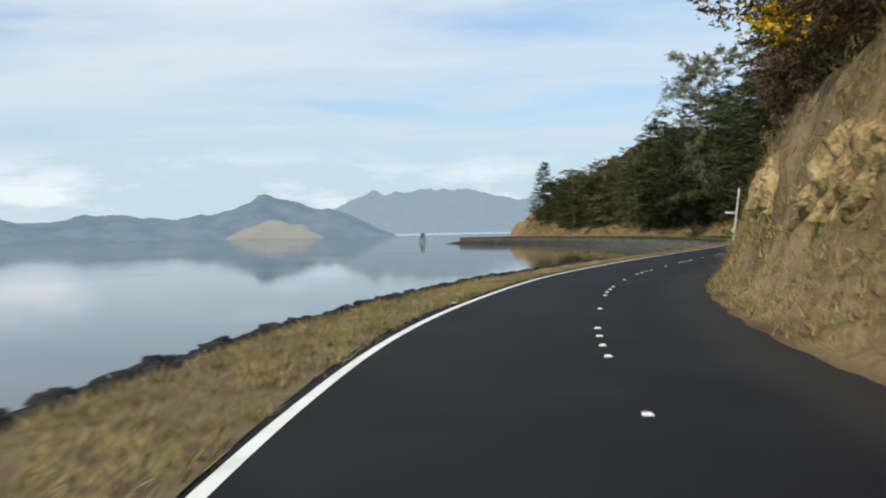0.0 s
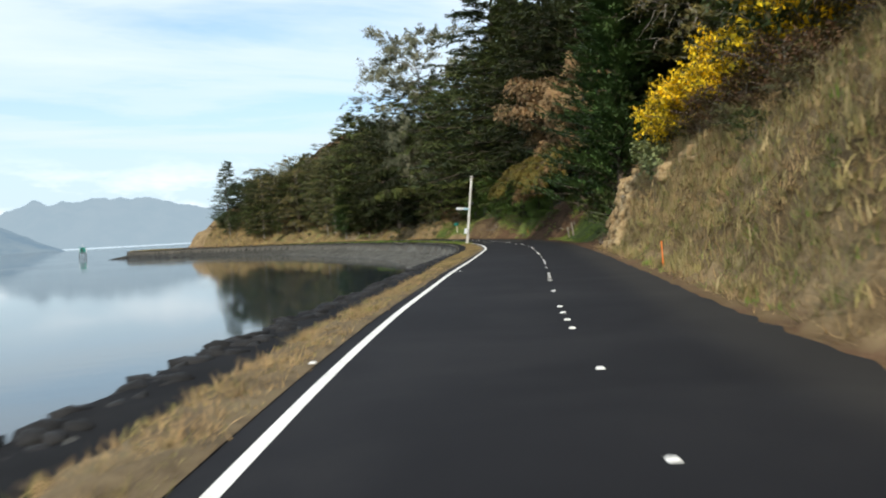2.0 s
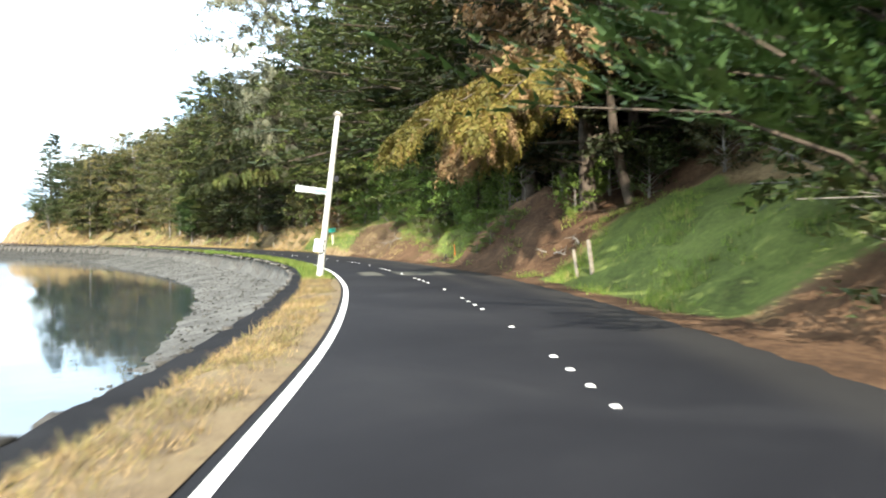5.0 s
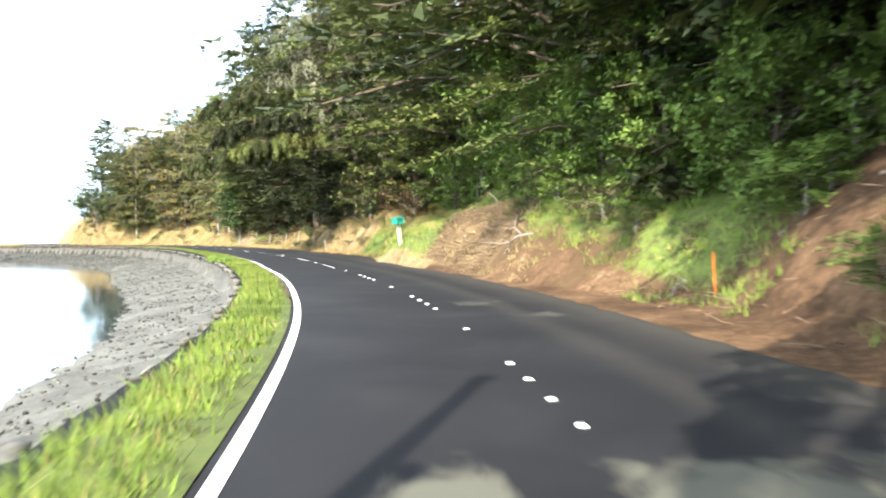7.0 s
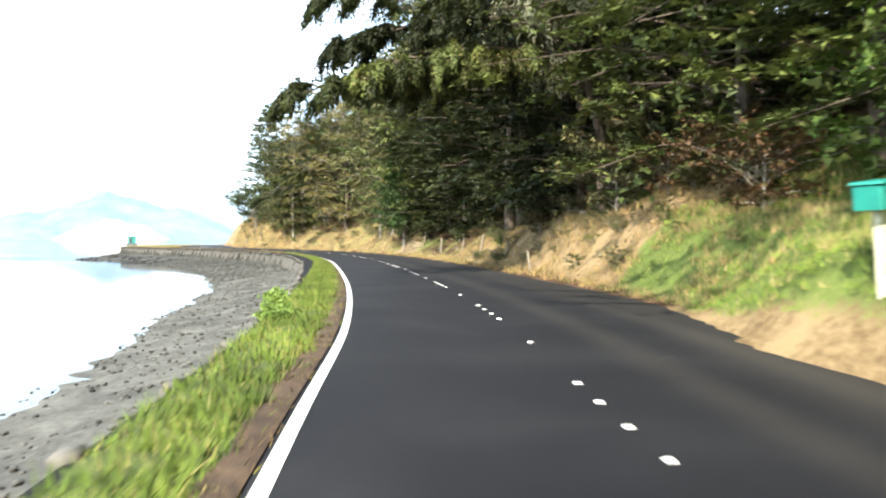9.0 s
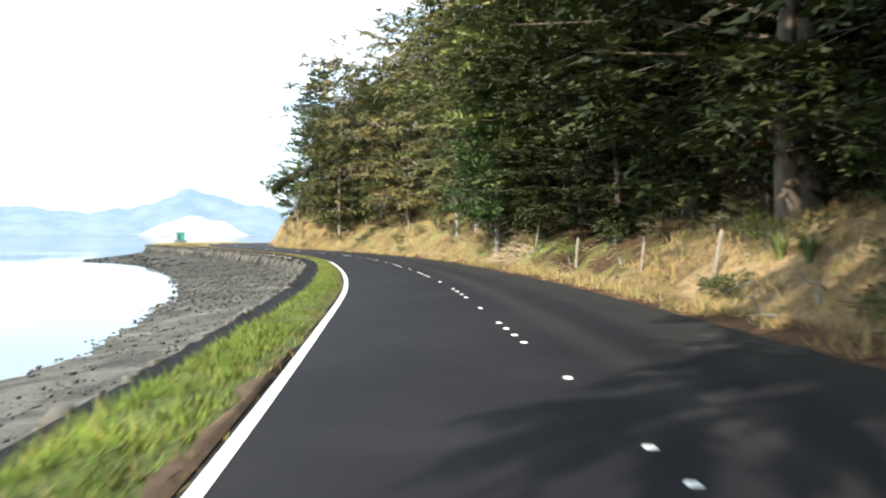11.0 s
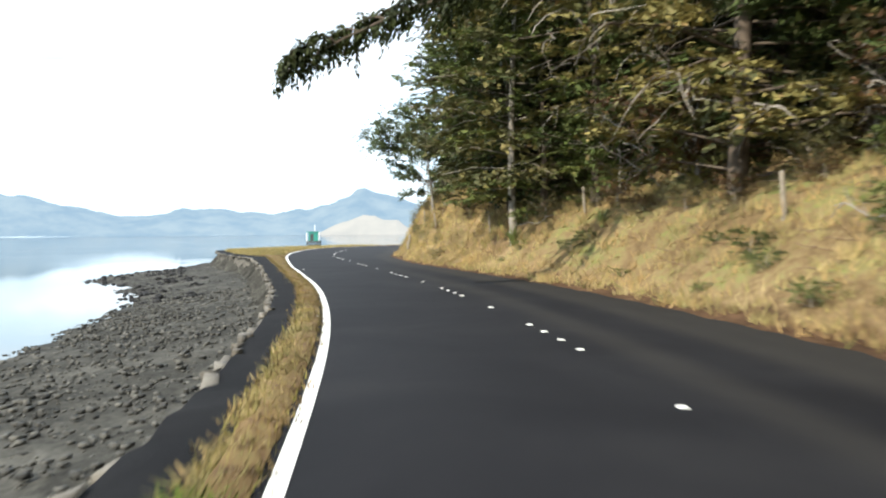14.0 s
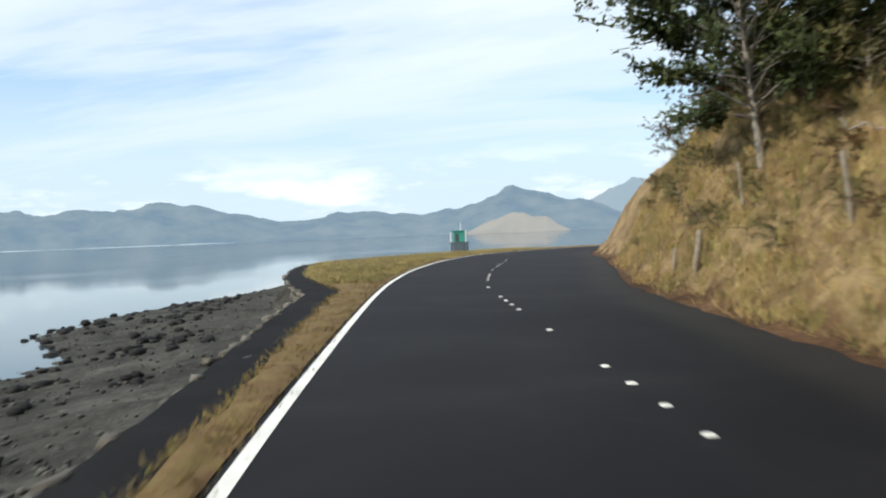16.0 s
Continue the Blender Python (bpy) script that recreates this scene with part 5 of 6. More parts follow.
# ---- grass: blades in tufts ----
def grass_stuff(name, label, mat, centres, n_blade, length, width, rng, lean=0.45, spread=0.10):
    n = len(centres)
    c = np.repeat(centres, n_blade, 0) + np.column_stack([rng.normal(0, spread, (n * n_blade, 2)), np.zeros(n * n_blade)])
    k = np.repeat(rng.uniform(0.55, 1.35, n), n_blade)[:, None] * rng.uniform(0.6, 1.25, (n * n_blade, 1))
    a = rng.uniform(0, 6.283, n * n_blade)
    bend = np.abs(rng.normal(0, lean, n * n_blade)) + 0.08
    way = np.column_stack([np.cos(a) * bend, np.sin(a) * bend, np.ones_like(a)])
    way /= np.linalg.norm(way, axis=1, keepdims=True)
    side = np.column_stack([-np.sin(a + rng.normal(0, 0.8, len(a))), np.cos(a), 0 * a])
    L, Wd = length * k, width * rng.uniform(0.7, 1.3, (len(a), 1))
    mid = c + way * L * 0.55
    tip = mid + (way + np.column_stack([np.cos(a) * bend * 1.3, np.sin(a) * bend * 1.3, -0.35 * np.ones_like(a)])) * L * 0.45
    c[:, 2] -= 0.03
    v = np.stack([c - side * Wd * 0.5, c + side * Wd * 0.5, mid + side * Wd * 0.35, mid - side * Wd * 0.35, tip], 1).reshape(-1, 3)
    b0 = np.arange(len(a))[:, None] * 5
    f = np.vstack([b0 + np.array([[0, 1, 2]]), b0 + np.array([[0, 2, 3]]), b0 + np.array([[3, 2, 4]])])
    if length < 0.33:                                                         # short blades need no bend
        v = v.reshape(-1, 5, 3)[:, [0, 1, 4]].reshape(-1, 3)
        f = np.arange(len(v)).reshape(-1, 3)
    b3 = len(v) // len(a)
    s, d = (np.repeat(q, n_blade) for q in locate(centres[:, 0], centres[:, 1]))
    tang = np.column_stack([np.interp(s, SS, TAN[:, 0]), np.interp(s, SS, TAN[:, 1])])
    in_ = np.column_stack([np.interp(s, SS, NOR[:, 0]), np.interp(s, SS, NOR[:, 1])]) * np.where(d < 0, 1, -1)[:, None]
    face = np.column_stack([in_ - 0.8 * tang, 0.3 * np.ones_like(s)])
    tri = v.reshape(-1, b3, 3)
    turn = (np.cross(tri[:, 1] - tri[:, 0], tri[:, -1] - tri[:, 0]) * face).sum(1) < 0
    tri[turn] = tri[turn][:, [1, 0, 2] if b3 == 3 else [1, 0, 3, 2, 4]]
    nor = unit(np.column_stack([in_ * 0.55 * (d < 0)[:, None], np.ones_like(s)]) + rng.normal(0, 0.22, (len(s), 3)))
    ob = new(name, fast_mesh(name, tri.reshape(-1, 3), f, mat, normals=np.repeat(nor, b3, 0)))
    return tagged(ob, label, "grass", kind="stuff")


G_DRY = leafy("dry_grass", (0.18, 0.118, 0.060), (0.47, 0.335, 0.18), odd=(0.17, 0.16, 0.06), odd_at=0.85, rough=0.8)
G_BANK = leafy("bank_grass", (0.15, 0.102, 0.050), (0.37, 0.265, 0.125), odd=(0.15, 0.165, 0.05), odd_at=0.82, rough=0.8)
G_MIX = leafy("mixed_grass", (0.13, 0.125, 0.045), (0.37, 0.315, 0.135), odd=(0.46, 0.37, 0.20), odd_at=0.75, rough=0.8)
G_GREEN = leafy("green_grass", (0.065, 0.115, 0.018), (0.19, 0.275, 0.048), odd=(0.34, 0.30, 0.11), odd_at=0.86, rough=0.7)
G_RUST = leafy("rusty_grass", (0.11, 0.075, 0.036), (0.28, 0.205, 0.10), odd=(0.24, 0.22, 0.06), odd_at=0.8, rough=0.8)


def scatter(rng, n, s0, s1, u0, u1, left=False, keep=None):
    s = rng.uniform(s0, s1, n)
    k = rng.uniform(0, 1, n)
    if left:
        d = u0 + (grass_w(s) + 0.05 - u0) * k if u1 is None else u0 + (u1 - u0) * k
    else:
        d = -road_w(s) - (u0 + (u1 - u0) * k)
    p = at(s, d)
    if left:
        p[:, 2] = 0.02
    else:
        p[:, 2] = height(p[:, 0], p[:, 1], s, d)
    if keep is not None:
        p = p[keep(s, -d - road_w(s), p)]
    return p


rng = np.random.RandomState(7)
under = lambda s, u: (s > 164) & (s < 191) & (u > np.where(s < 178, 1.5, np.where(s < 187, 2.5, 4.2)))
patchy = lambda s, u, p: fbm(p[:, 0], p[:, 1], 4.0, 21) > -0.35
grass_stuff("dry_grass", "long dry straw-coloured grass on the road bank", G_DRY, scatter(rng, 7600, -6, 66, 0.45, 5.6, keep=lambda s, u, p: patchy(s, u, p) & ~((s > 9) & (s < 22.6) & (u > 0.9) & (u < 2.6) & (fbm(p[:, 0], p[:, 1], 1.1, 63) > -0.45))), 9, 0.30, 0.022, rng, 0.95)
grass_stuff("rusty_grass", "tall pinkish-brown grass on the bank face", G_RUST, scatter(rng, 1700, 6, 60, 1.4, 4.4, keep=lambda s, u, p: fbm(p[:, 0], p[:, 1], 2.5, 43) > -0.1), 10, 0.30, 0.024, rng, 0.9)
grass_stuff("long_grass", "long green and straw grass at the bank's foot", G_MIX, scatter(rng, 1500, 26, 60, 0.6, 3.0, keep=patchy), 10, 0.42, 0.022, rng, 0.8)
grass_stuff("dry_grass", "dry grass along the foot of the wooded bank", G_BANK, scatter(rng, 9000, 128, 246, 0.3, 6.5, keep=lambda s, u, p: patchy(s, u, p) & ~under(s, u)), 8, 0.32, 0.032, rng)
grass_stuff("rusty_grass", "rust-brown tall grass on the last bank", G_RUST, scatter(rng, 2200, 214, 250, 0.5, 4.5), 9, 0.34, 0.022, rng)
grass_stuff("mixed_grass", "green and straw grass on the bank under the trees", G_MIX, scatter(rng, 3600, 150, 232, 0.4, 5.0, keep=lambda s, u, p: (fbm(p[:, 0], p[:, 1], 5, 31) > 0.1) & ~under(s, u)), 9, 0.30, 0.024, rng)
grass_stuff("mixed_grass", "olive grass patches on the last bank", G_MIX, scatter(np.random.RandomState(121), 2000, 210, 248, 0.5, 4.2, keep=lambda s, u, p: fbm(p[:, 0], p[:, 1], 2.6, 91) > 0.0), 9, 0.28, 0.022, np.random.RandomState(122), 0.7)
grass_stuff("green_grass", "fresh green grass tufts beside the road", G_GREEN, scatter(rng, 2200, 76, 89, 0.6, 6.0, keep=lambda s, u, p: fbm(p[:, 0], p[:, 1], 3, 37) > 0.1), 10, 0.26, 0.02, rng)
grass_stuff("green_grass", "mown green grass slope round the letterbox", G_GREEN, scatter(rng, 4600, 118, 136, 0.4, 8.0), 9, 0.15, 0.02, rng)
grass_stuff("mixed_grass", "rough green and brown grass below the trees", G_MIX, scatter(rng, 1900, 108, 134, 0.4, 7.5, keep=patchy), 9, 0.24, 0.02, rng)
grass_stuff("green_growth", "low green growth on the needle-covered bank", G_GREEN, scatter(rng, 900, 88, 106, 1.0, 6.0, keep=lambda s, u, p: fbm(p[:, 0], p[:, 1], 3, 33) > 0.35), 10, 0.25, 0.03, rng)
grass_stuff("mixed_grass", "green and straw growth at the first bank's foot", G_MIX, scatter(np.random.RandomState(91), 1500, -6, 30, 0.25, 1.5), 9, 0.22, 0.024, np.random.RandomState(92), 0.9)
grass_stuff("dry_grass", "thick straw-coloured grass on the bank top", G_DRY, scatter(rng, 2600, 44, 63, 1.4, 6.5), 10, 0.30, 0.024, rng, 0.9)
for seed, s0, s1, n in ((131, 22, 58, 1500), (133, -6, 22, 700), (135, 176, 212, 1300)):
    grass_stuff("green_growth", "patches of green growth among the dry bank grass", G_GREEN if s0 < 100 else G_MIX, scatter(np.random.RandomState(seed), n, s0, s1, 0.4, 3.6, keep=lambda s, u, p: fbm(p[:, 0], p[:, 1], 2.4, 87) > 0.12), 9, 0.24, 0.022, np.random.RandomState(seed + 1), 0.8)
grass_stuff("dry_grass", "straw grass over the bare places of the first bank", G_DRY, scatter(np.random.RandomState(151), 1300, 22, 40, 0.4, 4.2), 9, 0.26, 0.022, np.random.RandomState(152), 0.9)
# the strip by the sea, from dry to green to rusty
grass_stuff("dry_grass", "dry brown grass strip by the sea wall", G_DRY, scatter(rng, 4800, -10, 89, 0.42, None, True), 9, 0.10, 0.018, rng, 0.9, 0.07)
grass_stuff("green_grass", "rough green grass on the bank beside the ivy", G_GREEN, scatter(np.random.RandomState(77), 2000, 100.5, 114, 1.7, 7.0, keep=lambda s, u, p: fbm(p[:, 0], p[:, 1], 3, 51) > -0.25), 10, 0.24, 0.022, np.random.RandomState(78))
grass_stuff("mixed_grass", "greenish patches in the dry strip", G_MIX, scatter(rng, 2600, -10, 84, 0.42, None, True, keep=lambda s, u, p: fbm(p[:, 0], p[:, 1], 1.6, 39) > 0.05), 9, 0.11, 0.018, rng, 0.8, 0.07)
grass_stuff("mixed_grass", "rough olive and brown grass at the strip's wide end", G_MIX, scatter(np.random.RandomState(111), 3000, -10, 24, 0.22, None, True, keep=lambda s, u, p: fbm(p[:, 0], p[:, 1], 1.8, 81) > -0.35), 9, 0.15, 0.018, np.random.RandomState(112), 0.8, 0.07)
grass_stuff("rusty_grass", "brown tufts along the wall at the strip's wide end", G_RUST, scatter(np.random.RandomState(113), 300, -10, 22, 1.3, None, True), 12, 0.17, 0.016, np.random.RandomState(114), 0.5, 0.06)
grass_stuff("dry_tufts", "taller dry tufts along the wall top", G_DRY, scatter(rng, 420, -10, 84, 0.75, None, True, keep=lambda s, u, p: fbm(p[:, 0], p[:, 1], 2, 35) > 0.0), 12, 0.17, 0.014, rng, 0.6, 0.05)
grass_stuff("green_grass", "lush green grass strip by the sea wall", G_GREEN, scatter(rng, 4200, 88, 154, 0.34, None, True), 10, 0.16, 0.024, rng, 0.6, 0.07)
grass_stuff("mixed_grass", "olive and straw grass on the strip beside the sealed path", G_MIX, scatter(np.random.RandomState(95), 700, 172, 200, 0.30, None, True), 9, 0.11, 0.020, np.random.RandomState(96), 0.8, 0.07)
grass_stuff("green_grass", "green tufts in the olive strip", G_GREEN, scatter(np.random.RandomState(97), 2850, 150, 190, 0.30, None, True, keep=lambda s, u, p: fbm(p[:, 0], p[:, 1], 2, 71) > -0.2 - 0.3 * (s < 176)), 9, 0.12, 0.020, np.random.RandomState(98), 0.7, 0.07)
grass_stuff("rusty_grass", "orange-brown grass on the strip near the pole", G_RUST, scatter(np.random.RandomState(99), 2400, 52, 89.5, 0.40, None, True), 9, 0.09, 0.018, np.random.RandomState(100), 0.9, 0.07)
grass_stuff("mixed_grass", "mixed green and brown grass on the strip's edge", G_RUST, scatter(rng, 1700, 116, 205, 0.16, 0.5, True), 7, 0.08, 0.018, rng, 0.9, 0.06)
grass_stuff("rusty_grass", "rusty brown grass strip by the sea wall", G_RUST, scatter(rng, 5200, 186, 275, 0.18, None, True), 9, 0.065, 0.018, rng, 0.8, 0.08)
grass_stuff("mixed_grass", "green grass on the headland corner", G_MIX, scatter(rng, 3000, 238, 275, 0.4, None, True), 9, 0.2, 0.03, rng)


# ---- shore: coping stones and beach stones ----
def pebble(rng, rough=0.25):
    """A rough stone of twenty faces."""
    g = (1 + 5 ** 0.5) / 2
    v = np.array([(-1, g, 0), (1, g, 0), (-1, -g, 0), (1, -g, 0), (0, -1, g), (0, 1, g), (0, -1, -g), (0, 1, -g), (g, 0, -1), (g, 0, 1), (-g, 0, -1), (-g, 0, 1)]) / 1.9
    f = np.array([(0, 11, 5), (0, 5, 1), (0, 1, 7), (0, 7, 10), (0, 10, 11), (1, 5, 9), (5, 11, 4), (11, 10, 2), (10, 7, 6), (7, 1, 8), (3, 9, 4), (3, 4, 2), (3, 2, 6), (3, 6, 8), (3, 8, 9), (4, 9, 5), (2, 4, 11), (6, 2, 10), (8, 6, 7), (9, 8, 1)])
    return v * (1 + rng.uniform(-rough, rough, (12, 1))), f


def chip(rng):
    """A small broken stone of twelve faces."""
    v = np.array([(-1, -1, -1), (1, -1, -1), (1, 1, -1), (-1, 1, -1), (-1, -1, 1), (1, -1, 1), (1, 1, 1), (-1, 1, 1)]) * 0.72
    f = np.array([(0, 4, 7), (0, 7, 3), (1, 2, 6), (1, 6, 5), (0, 1, 5), (0, 5, 4), (3, 7, 6), (3, 6, 2), (4, 5, 6), (4, 6, 7), (0, 3, 2), (0, 2, 1)])
    return v * (1 + rng.uniform(-0.38, 0.3, (8, 3))), f


M_BLACK = surface("dark_rock", [(0.3, (0.006, 0.006, 0.007)), (0.6, (0.018, 0.0175, 0.0175)), (0.85, (0.05, 0.047, 0.043))], 4, 40, 0.85, 0.6, 0.02, island=0.4)
stone_meshes = []
for i in range(6):
    v, f = chip(rng)
    v = v * 0.66
    stone_meshes.append(fast_mesh("coping_stone", v, f, M_COPING))
s = 62.0
while s < 262:
    L = rng.uniform(0.25, 0.6)
    d = float(grass_w(s) + path_w(s)) - 0.02 + rng.uniform(-0.06, 0.06)
    if rng.rand() < 0.55:
        p, q = at(s, d), at(s + 0.5, float(grass_w(s + 0.5) + path_w(s + 0.5)))
        ob = part("coping_stone", stone_meshes[rng.randint(6)], wall)
        ob.matrix_basis = pose(p[0], p[1], -0.10 + rng.uniform(-0.05, 0.03), rng.uniform(-8, 8), rng.uniform(-8, 8), math.degrees(math.atan2(q[1] - p[1], q[0] - p[0])) + rng.uniform(-10, 10))
        ob.scale = (L * 0.85, rng.uniform(0.12, 0.20), rng.uniform(0.09, 0.15))
    s += L * 1.02


def stones(name, label, n, s0, s1, w0, w1, r0, r1, mat, rng, sink=0.35, power=2.0, keep=None, level=None):
    s = rng.uniform(s0, s1, n)
    reach = w0 + (w1(s) - w0) * rng.uniform(0, 1, n)
    d = grass_w(s) + path_w(s) + reach
    p = at(s, d)
    if keep is not None:
        ok = keep(p)
        s, d, p = s[ok], d[ok], p[ok]
    n = len(s)
    p[:, 2] = height(p[:, 0], p[:, 1], s, d) if level is None else level
    size = r0 + (r1 - r0) * rng.uniform(0, 1, n) ** power
    vs, fs_ = [], []
    base = [chip(rng) if r1 < 0.15 else pebble(rng, 0.3) for _ in range(7)]
    pick = rng.randint(0, 7, n)
    for i in range(n):
        v, f = base[pick[i]]
        a = rng.uniform(0, 6.283)
        c, sn = math.cos(a), math.sin(a)
        w = v * np.array([1.2, 0.85, 0.6]) * size[i]
        vs.append(np.column_stack([w[:, 0] * c - w[:, 1] * sn, w[:, 0] * sn + w[:, 1] * c, w[:, 2]]) + p[i] + np.array([0, 0, size[i] * (0.5 - sink)]))
        fs_.append(f + len(v) * i)
    ob = new(name, fast_mesh(name, np.vstack(vs), np.vstack(fs_), mat))
    return tagged(ob, label, "stones", kind="stuff")


stones("beach_stones", "grey and brown stones scattered over the foreshore", 10500, 66, 262, 0.25, lambda s: beach_w(s) + 0.6, 0.018, 0.065, M_STONE, rng)
stones("beach_stones", "larger dark stones thick on the foreshore", 7000, 174, 224, 0.3, lambda s: beach_w(s) + 0.5, 0.02, 0.085, M_STONE, rng, 0.2)
stones("shore_rocks", "dark boulders along the rocky point", 600, 222, 258, 2.6, lambda s: beach_w(s) + 0.8, 0.08, 0.24, M_BLACK, rng, keep=lambda p: fbm(p[:, 0], p[:, 1], 6, 41) > -0.1)
stones("wall_foot_rocks", "dark tumbled rocks at the edge of the sea wall", 1900, -20, 66, -0.45, lambda s: 0 * s + 0.05, 0.07, 0.22, M_BLACK, rng, level=-0.12)


# ---- things beside the road ----
def turned(name, label, category, x, y, z, rot=(0, 0, 0)):
    ob = new(name)
    ob.matrix_basis = pose(x, y, z, *rot)
    return tagged(ob, label, category)


def paint(name, colour, rough=0.5, dirt=0.25):
    return surface(name, [(0.3, tuple(c * (1 - dirt) for c in colour)), (0.6, colour), (0.85, tuple(min(c * 1.1, 0.9) for c in colour))], 3.0, 40, rough, 0.15, 0.004, spec=0.5)


M_TEAL = paint("teal_paint", (0.012, 0.22, 0.17))
M_CREAM = paint("cream_paint", (0.62, 0.58, 0.40))
M_WHITE = paint("white_paint", (0.74, 0.76, 0.76))
M_BLUE = paint("blue_paint", (0.28, 0.52, 0.62))
M_ORANGE = paint("orange_plastic", (0.80, 0.20, 0.03), 0.4)
M_DARK = paint("dark_steel", (0.035, 0.035, 0.038))
M_PILE = paint("wet_timber", (0.05, 0.055, 0.05), 0.7)

# leaning power pole with an arm, a box and a band
pole = turned("utility_pole", "leaning pale wooden utility pole with white box", "pole", 31.05, 82.1, -0.05, (5.1, 5.1, 0))
v, f = [], []
tube(v, f, [(0, 0, -0.5), (0, 0, 0.6), (0, 0, 2.5), (0, 0, 4.5), (0, 0, 5.75)], [0.122, 0.115, 0.10, 0.088, 0.08], 14)
f.append(tuple(range(56, 70)))
part("shaft", mesh_of("shaft", v, f, M_POLE, True), pole)
v, f = [], []
box(v, f, -0.62, -0.02, 3.02, 1.15, 0.05, 0.20, 1.0, 0.01)
part("sign_blade", mesh_of("sign_blade", v, f, M_WHITE), pole, "weathered white street sign blade")
v, f = [], []
box(v, f, -0.30, -0.05, 3.02, 0.50, 0.012, 0.13)
part("sign_panel", mesh_of("sign_panel", v, f, M_BLUE), pole, "pale blue sign panel")
v, f = [], []
box(v, f, -0.20, -0.09, 1.18, 0.28, 0.20, 0.43, 1.0, 0.02)
mbox = part("meter_box", mesh_of("meter_box", v, f, M_WHITE), pole, "white metal service box")
v, f = [], []
box(v, f, -0.20, -0.196, 1.18, 0.24, 0.012, 0.38, 1.0, 0.004)
part("box_door", mesh_of("box_door", v, f, M_WHITE), mbox)
v, f = [], []
box(v, f, -0.11, -0.206, 1.18, 0.02, 0.014, 0.05)
part("latch", mesh_of("latch", v, f, M_DARK), mbox, "dark latch")
v, f = [], []
tube(v, f, [(-0.12, -0.10, 0.0), (-0.12, -0.11, 0.5), (-0.14, -0.09, 0.97)], [0.018, 0.018, 0.018], 8)
part("conduit", mesh_of("conduit", v, f, M_POLE, True), pole, "pale cable conduit")
v, f = [], []
box(v, f, -0.06, -0.10, 1.36, 0.16, 0.06, 0.03)
part("bracket", mesh_of("bracket", v, f, M_DARK), pole, "dark steel bracket")
v, f = [], []
box(v, f, -0.06, -0.10, 1.02, 0.16, 0.06, 0.03)
part("bracket", mesh_of("bracket", v, f, M_DARK), pole, "dark steel bracket")
v, f = [], []
box(v, f, 0.17, -0.06, 3.50, 0.15, 0.12, 0.20, 1.0, 0.01)
part("insulator_box", mesh_of("insulator_box", v, f, M_DARK), pole, "dark fitting on the shaft")
v, f = [], []
box(v, f, 0.0, -0.02, 5.66, 0.30, 0.12, 0.10, 1.0, 0.01)
part("pole_cap", mesh_of("pole_cap", v, f, M_GREYBARK), pole)

# letterbox on a cream post
lx, ly = 44.6, 114.75
box_at = turned("letterbox", "teal letterbox on a cream post in grass", "letterbox", lx, ly, ground_z(lx, ly) - 0.05, (0, -7, 18))
box_at.scale = (1.0, 1.0, 1.08)
v, f = [], []
box(v, f, 0, 0, 0.30, 0.17, 0.12, 1.0, 0.9, 0.01)
part("post", mesh_of("post", v, f, M_CREAM), box_at, "cream painted post")
v, f = [], []
box(v, f, -0.03, -0.02, 0.92, 0.46, 0.36, 0.26, 1.0, 0.03)
lbody = part("body", mesh_of("body", v, f, M_TEAL), box_at, "teal painted box")
v, f = [], []
box(v, f, -0.03, -0.02, 1.065, 0.50, 0.40, 0.03, 0.96, 0.008)
part("lid", mesh_of("lid", v, f, M_TEAL), lbody)
v, f = [], []
box(v, f, -0.03, -0.205, 0.97, 0.30, 0.012, 0.035)
part("slot", mesh_of("slot", v, f, M_DARK), lbody, "dark letter slot")
v, f = [], []
box(v, f, 0.215, -0.02, 0.93, 0.02, 0.30, 0.20)
part("end_panel", mesh_of("end_panel", v, f, M_CREAM), box_at, "cream end panel")


def stake(x, y, tall, rot):
    ob = turned("marker_stake", "orange marker stake at the road's edge", "stake", x, y, ground_z(x, y) - 0.1, rot)
    v, f = [], []
    box(v, f, 0, 0, tall / 2, 0.036, 0.026, tall, 0.9, 0.006)
    part("stake", mesh_of("stake", v, f, M_ORANGE), ob)
    return tagged(ob, group="marker stakes")


stake(18.02, 40.5, 0.86, (0, -2, -30))
stake(42.5, 92.2, 0.95, (4, -4, -20))


def fence_post(x, y, tall, rad, rot, seed):
    r = np.random.RandomState(seed)
    ob = turned("fence_post", "weathered grey wooden fence post on the bank", "post", x, y, ground_z(x, y) - 0.15, rot)
    v, f = [], []
    n = 8
    tube(v, f, [(0, 0, 0), (r.normal(0, 0.01), 0, tall * 0.5), (r.normal(0, 0.02), r.normal(0, 0.02), tall + 0.1), (0, 0, tall + 0.13)], [rad, rad * 0.95, rad * 0.88, rad * 0.4], n)
    f.append(tuple(range(3 * n, 4 * n)))
    me = mesh_of("post", v, f, M_POST, True)
    part("post", me, ob)
    tagged(ob, group="fence posts")


